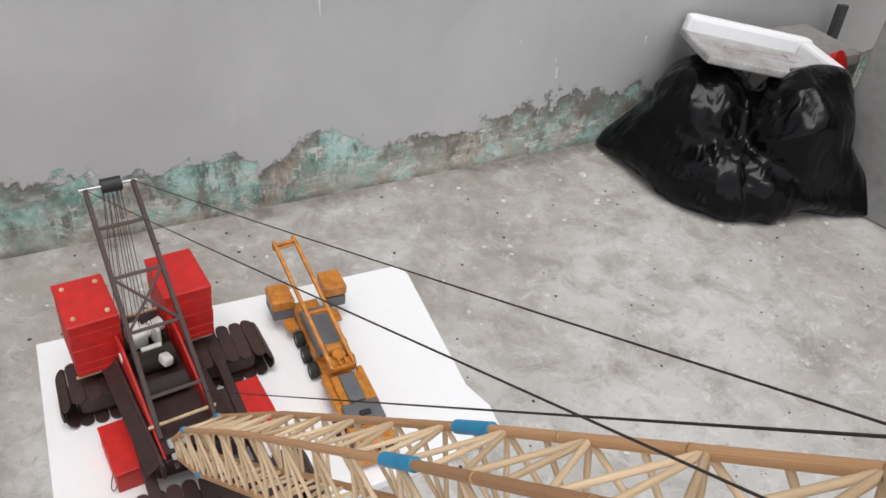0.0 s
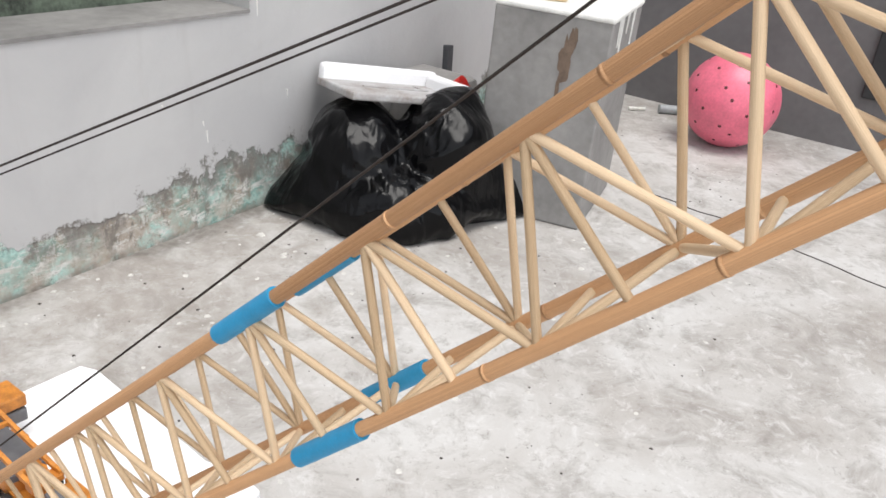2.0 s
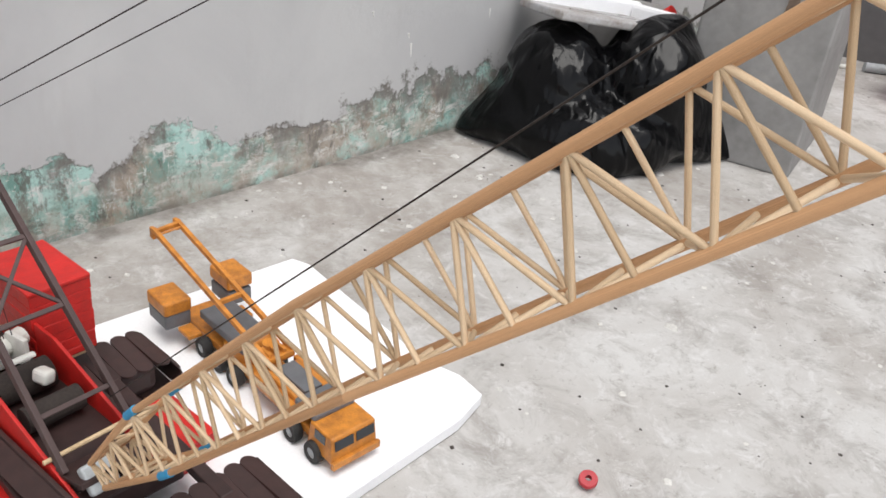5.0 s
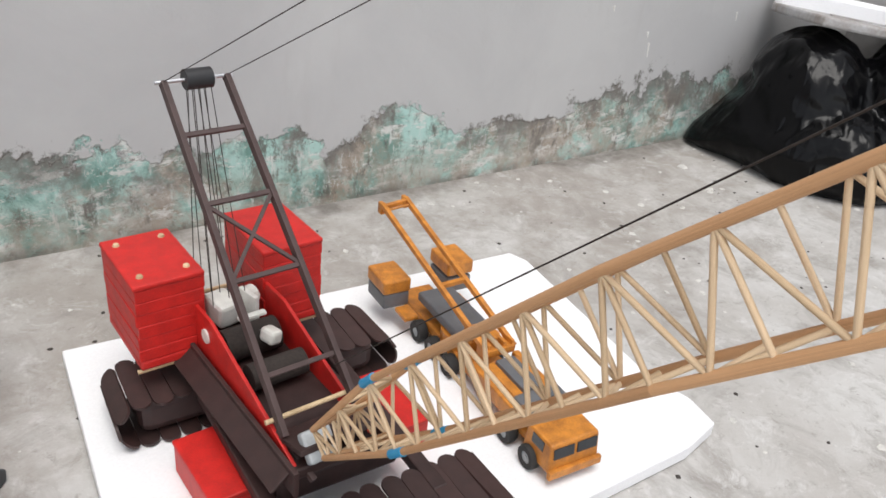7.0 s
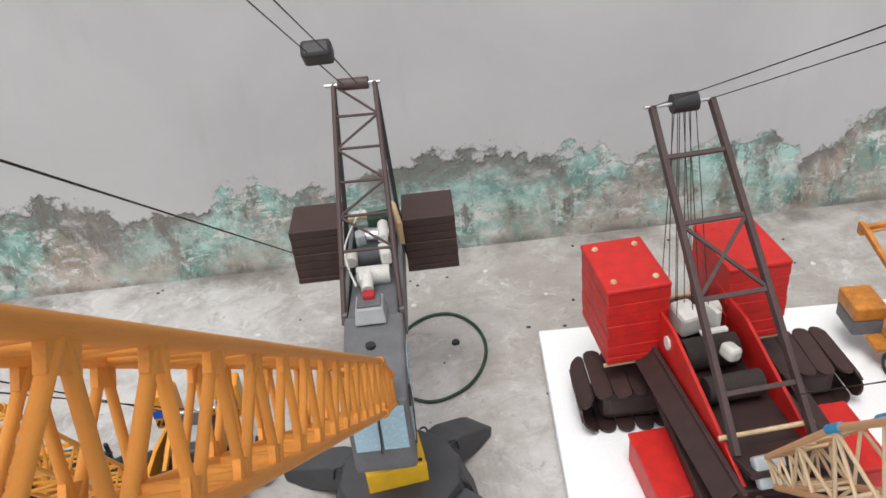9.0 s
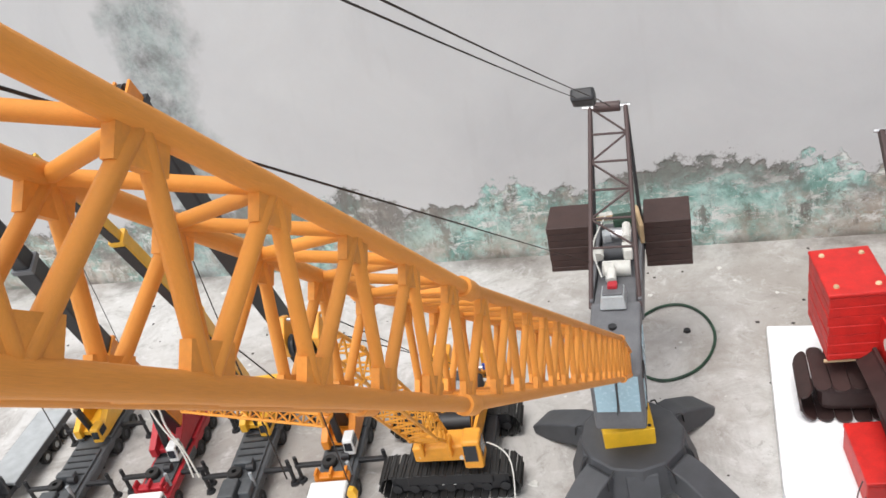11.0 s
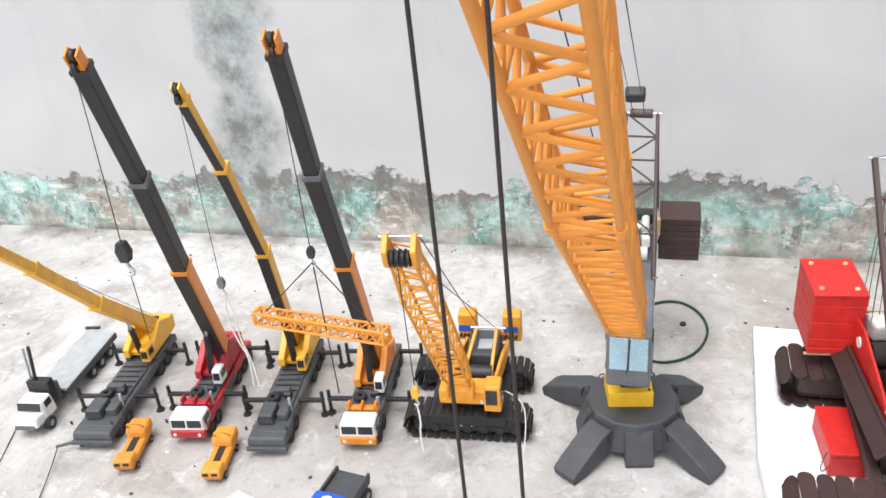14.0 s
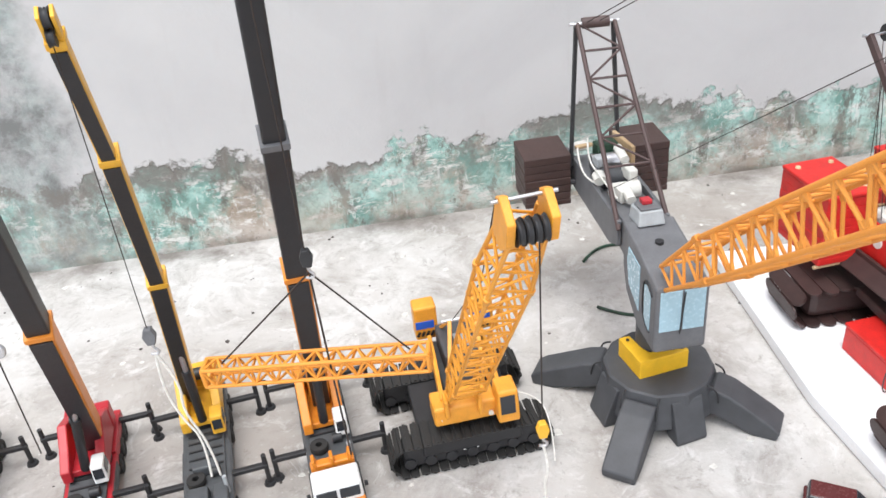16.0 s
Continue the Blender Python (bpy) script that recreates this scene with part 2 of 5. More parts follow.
def wall_material():
    """Smooth grey cement paint over an old turquoise coat; low down the paint has flaked off in a ragged band."""
    m = bpy.data.materials.new("flaking_wall_paint")
    m.use_nodes = True
    n, l = m.node_tree.nodes, m.node_tree.links
    b = n["Principled BSDF"]
    co = n.new("ShaderNodeTexCoord")
    sep = n.new("ShaderNodeSeparateXYZ")
    l.new(co.outputs["Object"], sep.inputs[0])

    def tex(scale, detail=6.0, rough=0.6, dist=0.0, stretch=None):
        t = n.new("ShaderNodeTexNoise")
        socket(t, "Scale", scale), socket(t, "Detail", detail), socket(t, "Roughness", rough), socket(t, "Distortion", dist)
        if stretch:
            mp = n.new("ShaderNodeMapping")
            mp.inputs["Scale"].default_value = stretch
            l.new(co.outputs["Object"], mp.inputs[0])
            l.new(mp.outputs[0], t.inputs["Vector"])
        else:
            l.new(co.outputs["Object"], t.inputs["Vector"])
        return t.outputs[0]

    def ramp(src, a, bb, lo=0.0, hi=1.0):
        r = n.new("ShaderNodeMapRange")
        socket(r, "From Min", a), socket(r, "From Max", bb), socket(r, "To Min", lo), socket(r, "To Max", hi)
        l.new(src, r.inputs[0])
        return r.outputs[0]

    def math_(op, a, bb):
        x = n.new("ShaderNodeMath")
        x.operation = op
        for s, v in zip(x.inputs, (a, bb)):
            if isinstance(v, (int, float)):
                s.default_value = v
            else:
                l.new(v, s)
        return x.outputs[0]

    def mix(fac, a, bb):
        x = n.new("ShaderNodeMix")
        x.data_type = "RGBA"
        l.new(fac, x.inputs[0])
        for s, v in ((x.inputs[6], a), (x.inputs[7], bb)):
            if isinstance(v, tuple):
                s.default_value = (*v, 1)
            else:
                l.new(v, s)
        return x.outputs[2]

    # ragged upper edge of the flaked band, about 0.15 m up, and a bare streak that runs up the wall at one place
    edge = math_("ADD", ramp(tex(4.5, 7, 0.62, 0.3), 0.3, 0.7, 0.085, 0.195), ramp(tex(22, 5, 0.7), 0.3, 0.7, -0.03, 0.03))
    band = ramp(math_("SUBTRACT", edge, sep.outputs[2]), -0.004, 0.006)
    sx = math_("SUBTRACT", sep.outputs[0], math_("MULTIPLY", sep.outputs[2], 0.07))
    off = math_("ABSOLUTE", math_("ADD", math_("ADD", sx, 0.955), ramp(tex(7, 5, 0.6), 0.3, 0.7, -0.06, 0.06)), 0)
    streak = ramp(off, 0.10, 0.035)
    streak = math_("MULTIPLY", streak, ramp(tex(12, 7, 0.7, 0.1), 0.32, 0.56, 0.1, 0.95))
    paint = mix(ramp(tex(3, 6, 0.6, 0.5), 0.35, 0.65), (0.46, 0.455, 0.455), (0.52, 0.515, 0.51))
    paint = mix(ramp(tex(5, 5, 0.6, 0.2, (3, 3, 0.5)), 0.58, 0.72, 0, 0.25), paint, (0.4, 0.38, 0.37))
    turq = mix(ramp(tex(10, 7, 0.72, 0.15), 0.44, 0.56), (0.42, 0.62, 0.57), (0.16, 0.30, 0.26))
    bare = mix(ramp(tex(9, 7, 0.72, 0.4), 0.42, 0.58), (0.50, 0.45, 0.40), (0.31, 0.255, 0.20))
    old = mix(ramp(tex(4.2, 8, 0.74, 0.25), 0.42, 0.51), bare, turq)
    # torn shreds of white undercoat, lying and standing
    old = mix(ramp(tex(20, 8, 0.8, 0.25, (0.8, 0.8, 2.2)), 0.53, 0.58, 0, 0.9), old, (0.68, 0.67, 0.64))
    old = mix(ramp(tex(26, 8, 0.8, 0.2, (2.6, 2.6, 0.7)), 0.57, 0.61, 0, 0.85), old, (0.64, 0.66, 0.63))
    # dark mould and scratches
    old = mix(ramp(tex(13, 9, 0.78, 0.2, (1.5, 1.5, 0.8)), 0.53, 0.6, 0, 0.85), old, (0.115, 0.105, 0.09))
    old = mix(ramp(tex(50, 6, 0.8, 0.6, (1, 1, 1.6)), 0.58, 0.64, 0, 0.8), old, (0.15, 0.13, 0.11))
    soil = math_("MULTIPLY", ramp(sep.outputs[2], 0.10, 0.02), ramp(tex(8, 6, 0.7, 0.4), 0.42, 0.56, 0, 0.8))
    old = mix(soil, old, mix(ramp(tex(30, 5, 0.7), 0.4, 0.6), (0.36, 0.30, 0.24), (0.46, 0.42, 0.37)))
    c = mix(band, paint, old)
    c = mix(streak, c, mix(ramp(tex(9, 7, 0.75, 0.1), 0.4, 0.6), (0.15, 0.155, 0.15), (0.33, 0.38, 0.365)))
    # shadows of the lifted flakes, painted dark along the band's upper edge
    rim = math_("MULTIPLY", ramp(math_("SUBTRACT", edge, sep.outputs[2]), -0.012, 0.0), ramp(math_("SUBTRACT", edge, sep.outputs[2]), 0.075, 0.015))
    c = mix(math_("MULTIPLY", rim, ramp(tex(6, 6, 0.75), 0.44, 0.52, 0, 0.85)), c, (0.17, 0.155, 0.14))
    # patchy darkening towards the bottom, within the lowest 2 cm
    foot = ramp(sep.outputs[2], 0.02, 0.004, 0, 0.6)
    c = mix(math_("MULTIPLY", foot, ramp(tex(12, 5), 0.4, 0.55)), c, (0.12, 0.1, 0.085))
    l.new(c, b.inputs["Base Color"])
    socket(b, "Roughness", 0.75)
    relief = math_("ADD", math_("MULTIPLY", math_("MAXIMUM", band, streak), -0.6), math_("MULTIPLY", tex(55, 5, 0.7), 0.25))
    bp = n.new("ShaderNodeBump")
    socket(bp, "Strength", 0.6), socket(bp, "Distance", 0.006)
    l.new(relief, bp.inputs["Height"])
    l.new(bp.outputs[0], b.inputs["Normal"])
    return m


M["wall"] = wall_material()
M["cement"] = material("bare_cement_render", (0.29, 0.28, 0.27), 0.85, vary=0.35, size=5, bump=0.5)
M["dark_wall"] = material("dark_grey_wall_paint", (0.15, 0.143, 0.143), 0.8, vary=0.25, size=4, bump=0.3)
M["lime"] = material("splashed_white_lime", (0.75, 0.74, 0.71), 0.8, vary=0.2, size=20, bump=0.3)
M["moss"] = material("mossy_plaster", (0.16, 0.2, 0.15), 0.9, vary=0.6, size=12, bump=0.6, tint=(0.05, 0.05, 0.045))


# ---------------------------------------------------------------- mesh helpers
def finish(name, bm, mat, parent=None, label="", smooth=False):
    me = bpy.data.meshes.new(name)
    bm.normal_update()
    bm.to_mesh(me)
    bm.free()
    me.materials.append(mat)
    if smooth:
        for poly in me.polygons:
            poly.use_smooth = True
        me.set_sharp_from_angle(angle=radians(40))
    ob = new(name, me)
    if parent:
        ob.parent = parent
    if label:
        ob["label"] = label
    return ob


def part(name, bm, mat, parent, label="", smooth=False):
    return finish(name, bm, mat, parent, label, smooth)


def block(size, at=(0, 0, 0), turn=(0, 0, 0), bevel=0.0, taper=None, bm=None):
    """A box with eased edges; taper: how far its top is drawn in, as a share, along x and y."""
    own = bmesh.new()
    bmesh.ops.create_cube(own, size=1)
    for v in own.verts:
        k = (1, 1) if not taper or v.co.z < 0 else taper
        v.co = Vector((v.co.x * size[0] * k[0], v.co.y * size[1] * k[1], v.co.z * size[2]))
    if bevel:
        bmesh.ops.bevel(own, geom=own.edges[:], offset=bevel, segments=2, profile=0.5, affect="EDGES")
    bmesh.ops.transform(own, matrix=pose(*at, *turn), verts=own.verts)
    if bm is None:
        return own
    return merge(bm, own)


def merge(bm, own):
    me = bpy.data.meshes.new("tmp")
    own.to_mesh(me)
    own.free()
    bm.from_mesh(me)
    bpy.data.meshes.remove(me)
    return bm


def along(p, q):
    p, q = Vector(p), Vector(q)
    d = q - p
    return Matrix.Translation((p + q) / 2) @ d.to_track_quat("Z", "Y").to_matrix().to_4x4(), d.length


def tube(p, q, r, n=10, r2=None, bm=None):
    own = bmesh.new()
    m, ln = along(p, q)
    bmesh.ops.create_cone(own, cap_ends=True, segments=n, radius1=r, radius2=r if r2 is None else r2, depth=ln, matrix=m)
    return own if bm is None else merge(bm, own)


RODS = {}


def rod(name, p, q, r, mat, parent, n=10):
    """A round bar between two points: an object of its own on a shared unit cylinder."""
    key = (mat.name, n)
    if key not in RODS:
        bm = bmesh.new()
        bmesh.ops.create_cone(bm, cap_ends=True, segments=n, radius1=1, radius2=1, depth=1)
        me = bpy.data.meshes.new(name)
        bm.to_mesh(me)
        bm.free()
        for poly in me.polygons:
            poly.use_smooth = len(poly.vertices) == 4
        me.materials.append(mat)
        RODS[key] = me
    ob = new(name, RODS[key])
    m, ln = along(p, q)
    ob.parent = parent
    ob.matrix_local = m @ Matrix.Diagonal((r, r, ln, 1))
    return ob


def bar(name, p, q, w, h, mat, parent, up=(0, 0, 1), bevel=0.0006):
    """A flat bar between two points, w across and h in the direction of up."""
    p, q = Vector(p), Vector(q)
    z = (q - p).normalized()
    x = z.cross(Vector(up)).normalized()
    y = z.cross(x)
    m = Matrix((x, y, z)).transposed().to_4x4()
    m.translation = (p + q) / 2
    bm = block((w, h, (q - p).length), bevel=bevel)
    bmesh.ops.transform(bm, matrix=m, verts=bm.verts)
    return part(name, bm, mat, parent)


def cord(name, points, r, mat, parent=None, sag=0.0):
    """A cord through points, as a swept tube."""
    cu = bpy.data.curves.new(name, "CURVE")
    cu.dimensions = "3D"
    pts = [Vector(p) for p in points]
    if sag and len(pts) == 2:
        a, b = pts
        pts = [a.lerp(b, i / 10) - Vector((0, 0, sag * 4 * (i / 10) * (1 - i / 10))) for i in range(11)]
    sp = cu.splines.new("POLY" if len(pts) < 3 or sag else "NURBS")
    sp.points.add(len(pts) - 1)
    for s, p in zip(sp.points, pts):
        s.co = (*p, 1)
    if sp.type == "NURBS":
        sp.use_endpoint_u = True
        sp.order_u = 3
    cu.bevel_depth = r
    cu.bevel_resolution = 2
    cu.use_fill_caps = True
    tmp = bpy.data.objects.new(name, cu)
    me = bpy.data.meshes.new_from_object(tmp)
    bpy.data.objects.remove(tmp)
    me.name = name
    me.materials.clear()
    me.materials.append(mat)
    for poly in me.polygons:
        poly.use_smooth = True
    ob = new(name, me)
    ob.parent = parent
    return ob


def sheet(outline, depth, axis="x", at=0.0, bevel=0.0):
    """A plate: an outline in the plane across the axis, with a thickness along it."""
    bm = bmesh.new()
    vs = []
    for a, b in outline:
        vs.append(bm.verts.new({"x": (at - depth / 2, a, b), "y": (a, at - depth / 2, b), "z": (a, b, at - depth / 2)}[axis]))
    f = bm.faces.new(vs)
    ext = bmesh.ops.extrude_face_region(bm, geom=[f])
    d = {"x": (depth, 0, 0), "y": (0, depth, 0), "z": (0, 0, depth)}[axis]
    bmesh.ops.translate(bm, vec=d, verts=[v for v in ext["geom"] if isinstance(v, bmesh.types.BMVert)])
    bmesh.ops.recalc_face_normals(bm, faces=bm.faces[:])
    if bevel:
        bmesh.ops.bevel(bm, geom=bm.edges[:], offset=bevel, segments=2, profile=0.5, affect="EDGES")
    return bm


def ring(r, r_in, width, n=20):
    """A wheel or sheave: a lathe shape about x with a recessed face."""
    bm = bmesh.new()
    prof = [(-width / 2, r_in), (-width / 2, r * 0.93), (-width * 0.3, r), (width * 0.3, r), (width / 2, r * 0.93), (width / 2, r_in)]
    rows = [[bm.verts.new((x, rr * math.cos(2 * math.pi * i / n), rr * math.sin(2 * math.pi * i / n))) for i in range(n)] for x, rr in prof]
    for a, b in zip(rows, rows[1:] + rows[:1]):
        for i in range(n):
            bm.faces.new((a[i], a[(i + 1) % n], b[(i + 1) % n], b[i]))
    bmesh.ops.recalc_face_normals(bm, faces=bm.faces[:])
    return bm


def put(bm, m):
    bmesh.ops.transform(bm, matrix=m, verts=bm.verts)
    return bm


# ---------------------------------------------------------------- the yard
def slab(name, lo, hi, mat, label, category, bevel=0.0):
    c = [(a + b) / 2 for a, b in zip(lo, hi)]
    s = [b - a for a, b in zip(lo, hi)]
    return tagged(finish(name, block(s, c, bevel=bevel), mat), label, category, kind="structure")


WALL_Y = 0.262
bm = bmesh.new()
bmesh.ops.create_grid(bm, x_segments=40, y_segments=40, size=400)
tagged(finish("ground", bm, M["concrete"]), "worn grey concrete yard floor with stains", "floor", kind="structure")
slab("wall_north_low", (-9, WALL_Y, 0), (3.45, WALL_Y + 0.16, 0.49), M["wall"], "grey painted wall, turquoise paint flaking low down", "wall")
slab("wall_north_left", (-9, WALL_Y, 0.49), (0.70, WALL_Y + 0.16, 2.6), M["wall"], "grey painted wall with a dark damp streak", "wall")
slab("wall_north_right", (1.475, WALL_Y, 0.49), (3.45, WALL_Y + 0.16, 2.6), M["wall"], "grey painted cement wall beside a recess", "wall")
slab("wall_north_top", (0.70, WALL_Y, 1.5), (1.475, WALL_Y + 0.16, 2.6), M["wall"], "grey painted wall above a recess", "wall")
slab("window_sill", (0.702, WALL_Y - 0.004, 0.4905), (1.473, WALL_Y + 0.16, 0.498), M["cement"], "smooth grey cement ledge in the wall", "ledge")
slab("wall_recess_back", (0.3, WALL_Y + 0.17, 0.3), (1.75, WALL_Y + 0.3, 2.6), M["moss"], "mossy stained plaster at the back of a recess", "wall")
slab("wall_east", (3.45, -6, 0), (3.65, WALL_Y + 0.16, 2.6), M["dark_wall"], "dark grey painted yard wall", "wall")

pillar = tagged(new("cement_pillar"), "low grey cement pillar with splashed white top", "pillar", kind="structure")
pillar.matrix_world = pose(2.1375, -0.228, 0, 0, 0, 11.5)
part("body", block((0.37, 0.30, 0.54), (0, 0, 0.27), bevel=0.006), M["cement"], pillar)
bm = block((0.378, 0.308, 0.014), (0, 0, 0.545), bevel=0.005)
for v in bm.verts:
    v.co += noise.noise_vector(v.co * 9) * 0.006
part("cap", bm, M["lime"], pillar, "white lime crust on the pillar top")
for k, (dx, ln) in enumerate([(-0.12, 0.07), (-0.09, 0.12), (-0.02, 0.05), (0.06, 0.09)]):
    part("drip", tube((dx, -0.1515, 0.54), (dx + 0.004, -0.1515, 0.54 - ln), 0.004, 6, 0.002), M["lime"], pillar)
part("brick", block((0.09, 0.06, 0.05), (-0.05, 0.04, 0.577), (0, 0, 20), bevel=0.004), M["ply"], pillar, "pale broken brick lying on the cap")


for x, z, ln in ((1.34, 0.238, 0.03), (0.731, 0.458, 0.034), (1.33, 0.262, 0.012), (1.60, 0.29, 0.02), (1.497, 0.53, 0.05), (1.22, 0.32, 0.012)):
    d_ = tube((x, WALL_Y, z), (x + 0.003, WALL_Y, z - ln), 0.0028, 6, 0.001)
    tagged(finish("paint_drip", d_, M["lime"]), "thin white paint drip on the wall", "paint drip", "drips on the wall", "structure")
for y0, z0, hw, hh, seed_ in ((-0.045, 0.43, 0.016, 0.055, 3), (-0.058, 0.485, 0.010, 0.03, 8), (-0.036, 0.36, 0.005, 0.03, 5)):
    ragged = []
    for k in range(28):
        a = 2 * math.pi * k / 28
        q = 1 + 0.55 * noise.noise(Vector((math.cos(a) * 2.2, math.sin(a) * 2.2, seed_)))
        ragged.append((y0 + hw * q * math.cos(a), z0 + hh * q * math.sin(a)))
    part("stain", sheet(ragged, 0.0012, "x", -0.1853 - 0.0002 * seed_), M["rust"], pillar, "rusty stain on the pillar")

# ---------------------------------------------------------------- bin bag, foam lid, ball and litter
def bin_bag():
    """Two full lobes over a slumped base, a deep crease between them and a pulled-out corner at either side."""
    lobes = [((0, 0, 0.06), (0.25, 0.225, 0.115)), ((-0.095, 0.01, 0.165), (0.15, 0.175, 0.15)),
             ((0.125, 0.0, 0.185), (0.15, 0.16, 0.165)), ((0.0, -0.09, 0.06), (0.20, 0.165, 0.125))]
    heart = Vector((0, 0, 0.11))

    def exit_(d, c, r):
        o = [(heart[i] - c[i]) / r[i] for i in range(3)]
        k = [d[i] / r[i] for i in range(3)]
        a = sum(x * x for x in k)
        h = sum(x * y for x, y in zip(o, k))
        q = h * h - a * (sum(x * x for x in o) - 1)
        return (-h + math.sqrt(max(q, 0))) / a if q > 0 else 0.0

    bm = bmesh.new()
    bmesh.ops.create_icosphere(bm, subdivisions=6, radius=1)
    for v in bm.verts:
        n = v.co.copy()
        far = sum(exit_(n, c, r) ** 16 for c, r in lobes) ** (1 / 16) * 0.985
        p = heart + n * far
        ang = math.atan2(n.y, n.x)
        low = max(0, 1 - abs(n.z + 0.25) * 1.9)
        p += Vector((0.19, 0.03, -0.05)) * (max(0.0, math.cos(ang - radians(4))) ** 14 * low)
        p += Vector((-0.11, -0.01, -0.04)) * (max(0.0, math.cos(ang - radians(180))) ** 7 * low)
        # the neck of the bag: a puckered peak at the back of the higher lobe
        peak = max(0.0, n.dot(Vector((0.66, 0.2, 0.72)).normalized())) ** 60
        p += Vector((0.02, 0.01, 0.03)) * peak
        # pulled folds that run towards the crease, and slack hollows
        gap = math.exp(-((p.x - 0.02) / 0.07) ** 2) * max(0, n.z + 0.3)
        warp = n * 1.9 + noise.noise_vector(n * 2.1) * 0.45
        hollow = 0.014 * (0.45 - 2 * abs(noise.noise(warp + Vector((3, 1, 7)))))
        pull = 0.012 * gap * (0.4 - 2 * abs(noise.noise(Vector((p.x * 14 + p.z * 10, p.y * 8, p.z * 9 - p.x * 9)))))
        star = math.atan2(p.z - 0.13, p.x - 0.02)
        reach = math.exp(-((Vector((p.x - 0.02, p.z - 0.13)).length - 0.09) / 0.07) ** 2) * max(0, -n.y)
        pull += 0.006 * reach * (0.35 - abs(math.sin(star * 6 + 2.5 * noise.noise(n * 3))))
        fine = 0.004 * (0.4 - 2 * abs(noise.noise(Vector((p.x * 13 + p.z * 9, p.y * 11 + 4, p.z * 7 + noise.noise(n * 4))))))
        p += n * (hollow + pull + fine - 0.018 * gap * max(0, n.z))
        p.z = max(p.z, 0.0)
        v.co = p
    turn = Matrix.Rotation(radians(-51), 4, "Z") @ Matrix.Scale(0.93, 4)
    for v in bm.verts:
        v.co = turn @ v.co
        v.co.y = min(v.co.y, 0.245 + 0.004 * noise.noise(v.co * 9))
    ob = finish("bin_bag", bm, M["bag"])
    for poly in ob.data.polygons:
        poly.use_smooth = True
    ob.location = (1.735, 0.012, 0.002)
    return tagged(ob, "full black plastic bin bag leaning against the wall", "bin bag")


bin_bag()

lid = tagged(new("polystyrene_cover"), "broken white polystyrene box lid on a bin bag", "foam lid")
lid.matrix_world = pose(1.80, 0.075, 0.292, -5, 7, -26)
# the panel's and ridge's grey is painted shade, the rims keep plain foam white
part("panel", sheet([(-0.17, -0.11), (0.16, -0.11), (0.175, -0.09), (0.175, 0.1), (0.165, 0.115), (-0.16, 0.115), (-0.175, 0.1), (-0.175, -0.09)], 0.02, "z", 0.0, bevel=0.005), M["foam_shaded"], lid, "inside of the lid, shade painted in as grey")
part("rim", sheet([(-0.172, 0.07), (0.13, 0.075), (0.172, 0.08), (0.172, 0.1), (0.16, 0.114), (-0.155, 0.114), (-0.174, 0.1)], 0.056, "z", 0.020, bevel=0.010), M["foam"], lid)
part("rim", sheet([(0.135, -0.108), (0.16, -0.108), (0.174, -0.09), (0.173, 0.08), (0.13, 0.074)], 0.05, "z", 0.018, bevel=0.010), M["foam"], lid)
part("ridge", sheet([(-0.10, -0.02), (0.09, -0.02), (0.09, 0.045), (0.075, 0.045), (0.075, -0.008), (-0.10, -0.008)], 0.005, "z", 0.011, bevel=0.002), M["foam_shaded"], lid)

ball = bmesh.new()
bmesh.ops.create_uvsphere(ball, u_segments=48, v_segments=32, radius=0.166)
ball = finish("ball", ball, M["pink"], smooth=True)
ball.location = (3.085, -0.464, 0.166)
tagged(ball, "pink vinyl ball with small raised dots", "ball")
dot_me = None
for i in range(60):
    z = 1 - 2 * (i + 0.5) / 60
    a = i * 2.39996
    d = Vector((math.sqrt(1 - z * z) * math.cos(a), math.sqrt(1 - z * z) * math.sin(a), z))
    d = (d + noise.noise_vector(d * 5) * 0.16).normalized()
    if dot_me is None:
        bm = bmesh.new()
        bmesh.ops.create_icosphere(bm, subdivisions=1, radius=0.008)
        ob = part("dot", bm, M["car_maroon"], ball)
        dot_me = ob.data
    else:
        ob = new("dot", dot_me)
        ob.parent = ball
    ob.matrix_local = Matrix.Translation(d * 0.164) @ d.to_track_quat("Z", "Y").to_matrix().to_4x4() @ Matrix.Diagonal((1, 1, 0.4, 1))

stick = tagged(finish("dark_stick", block((0.032, 0.02, 0.325), (0, 0, 0.1625), bevel=0.003), M["dark_grey"]), "dark weathered wooden slat leaning on the wall", "stick")
stick.matrix_world = pose(2.25, 0.195, 0.0, -6, 5, 0)
cup = bmesh.new()
bmesh.ops.create_cone(cup, cap_ends=True, segments=16, radius1=0.02, radius2=0.032, depth=0.045)
cup = tagged(finish("red_wrapper", cup, M["red"], smooth=True), "crumpled red wrapper tucked behind a bin bag", "wrapper")
cup.matrix_world = pose(1.985, 0.0, 0.285, 60, 20, 0)
prop = tagged(finish("cement_lump", block((0.16, 0.22, 0.29), (0, 0, 0.145), bevel=0.03), M["cement"]), "rough grey cement lump behind a bin bag", "cement lump")
prop.matrix_world = pose(2.07, 0.13, 0)
hang = tagged(finish("dark_mat", block((0.02, 0.26, 0.42), (0, 0, 0), bevel=0.006), M["black"]), "black rubber mat hung on the wall", "mat")
hang.location = (3.438, -0.96, 0.41)
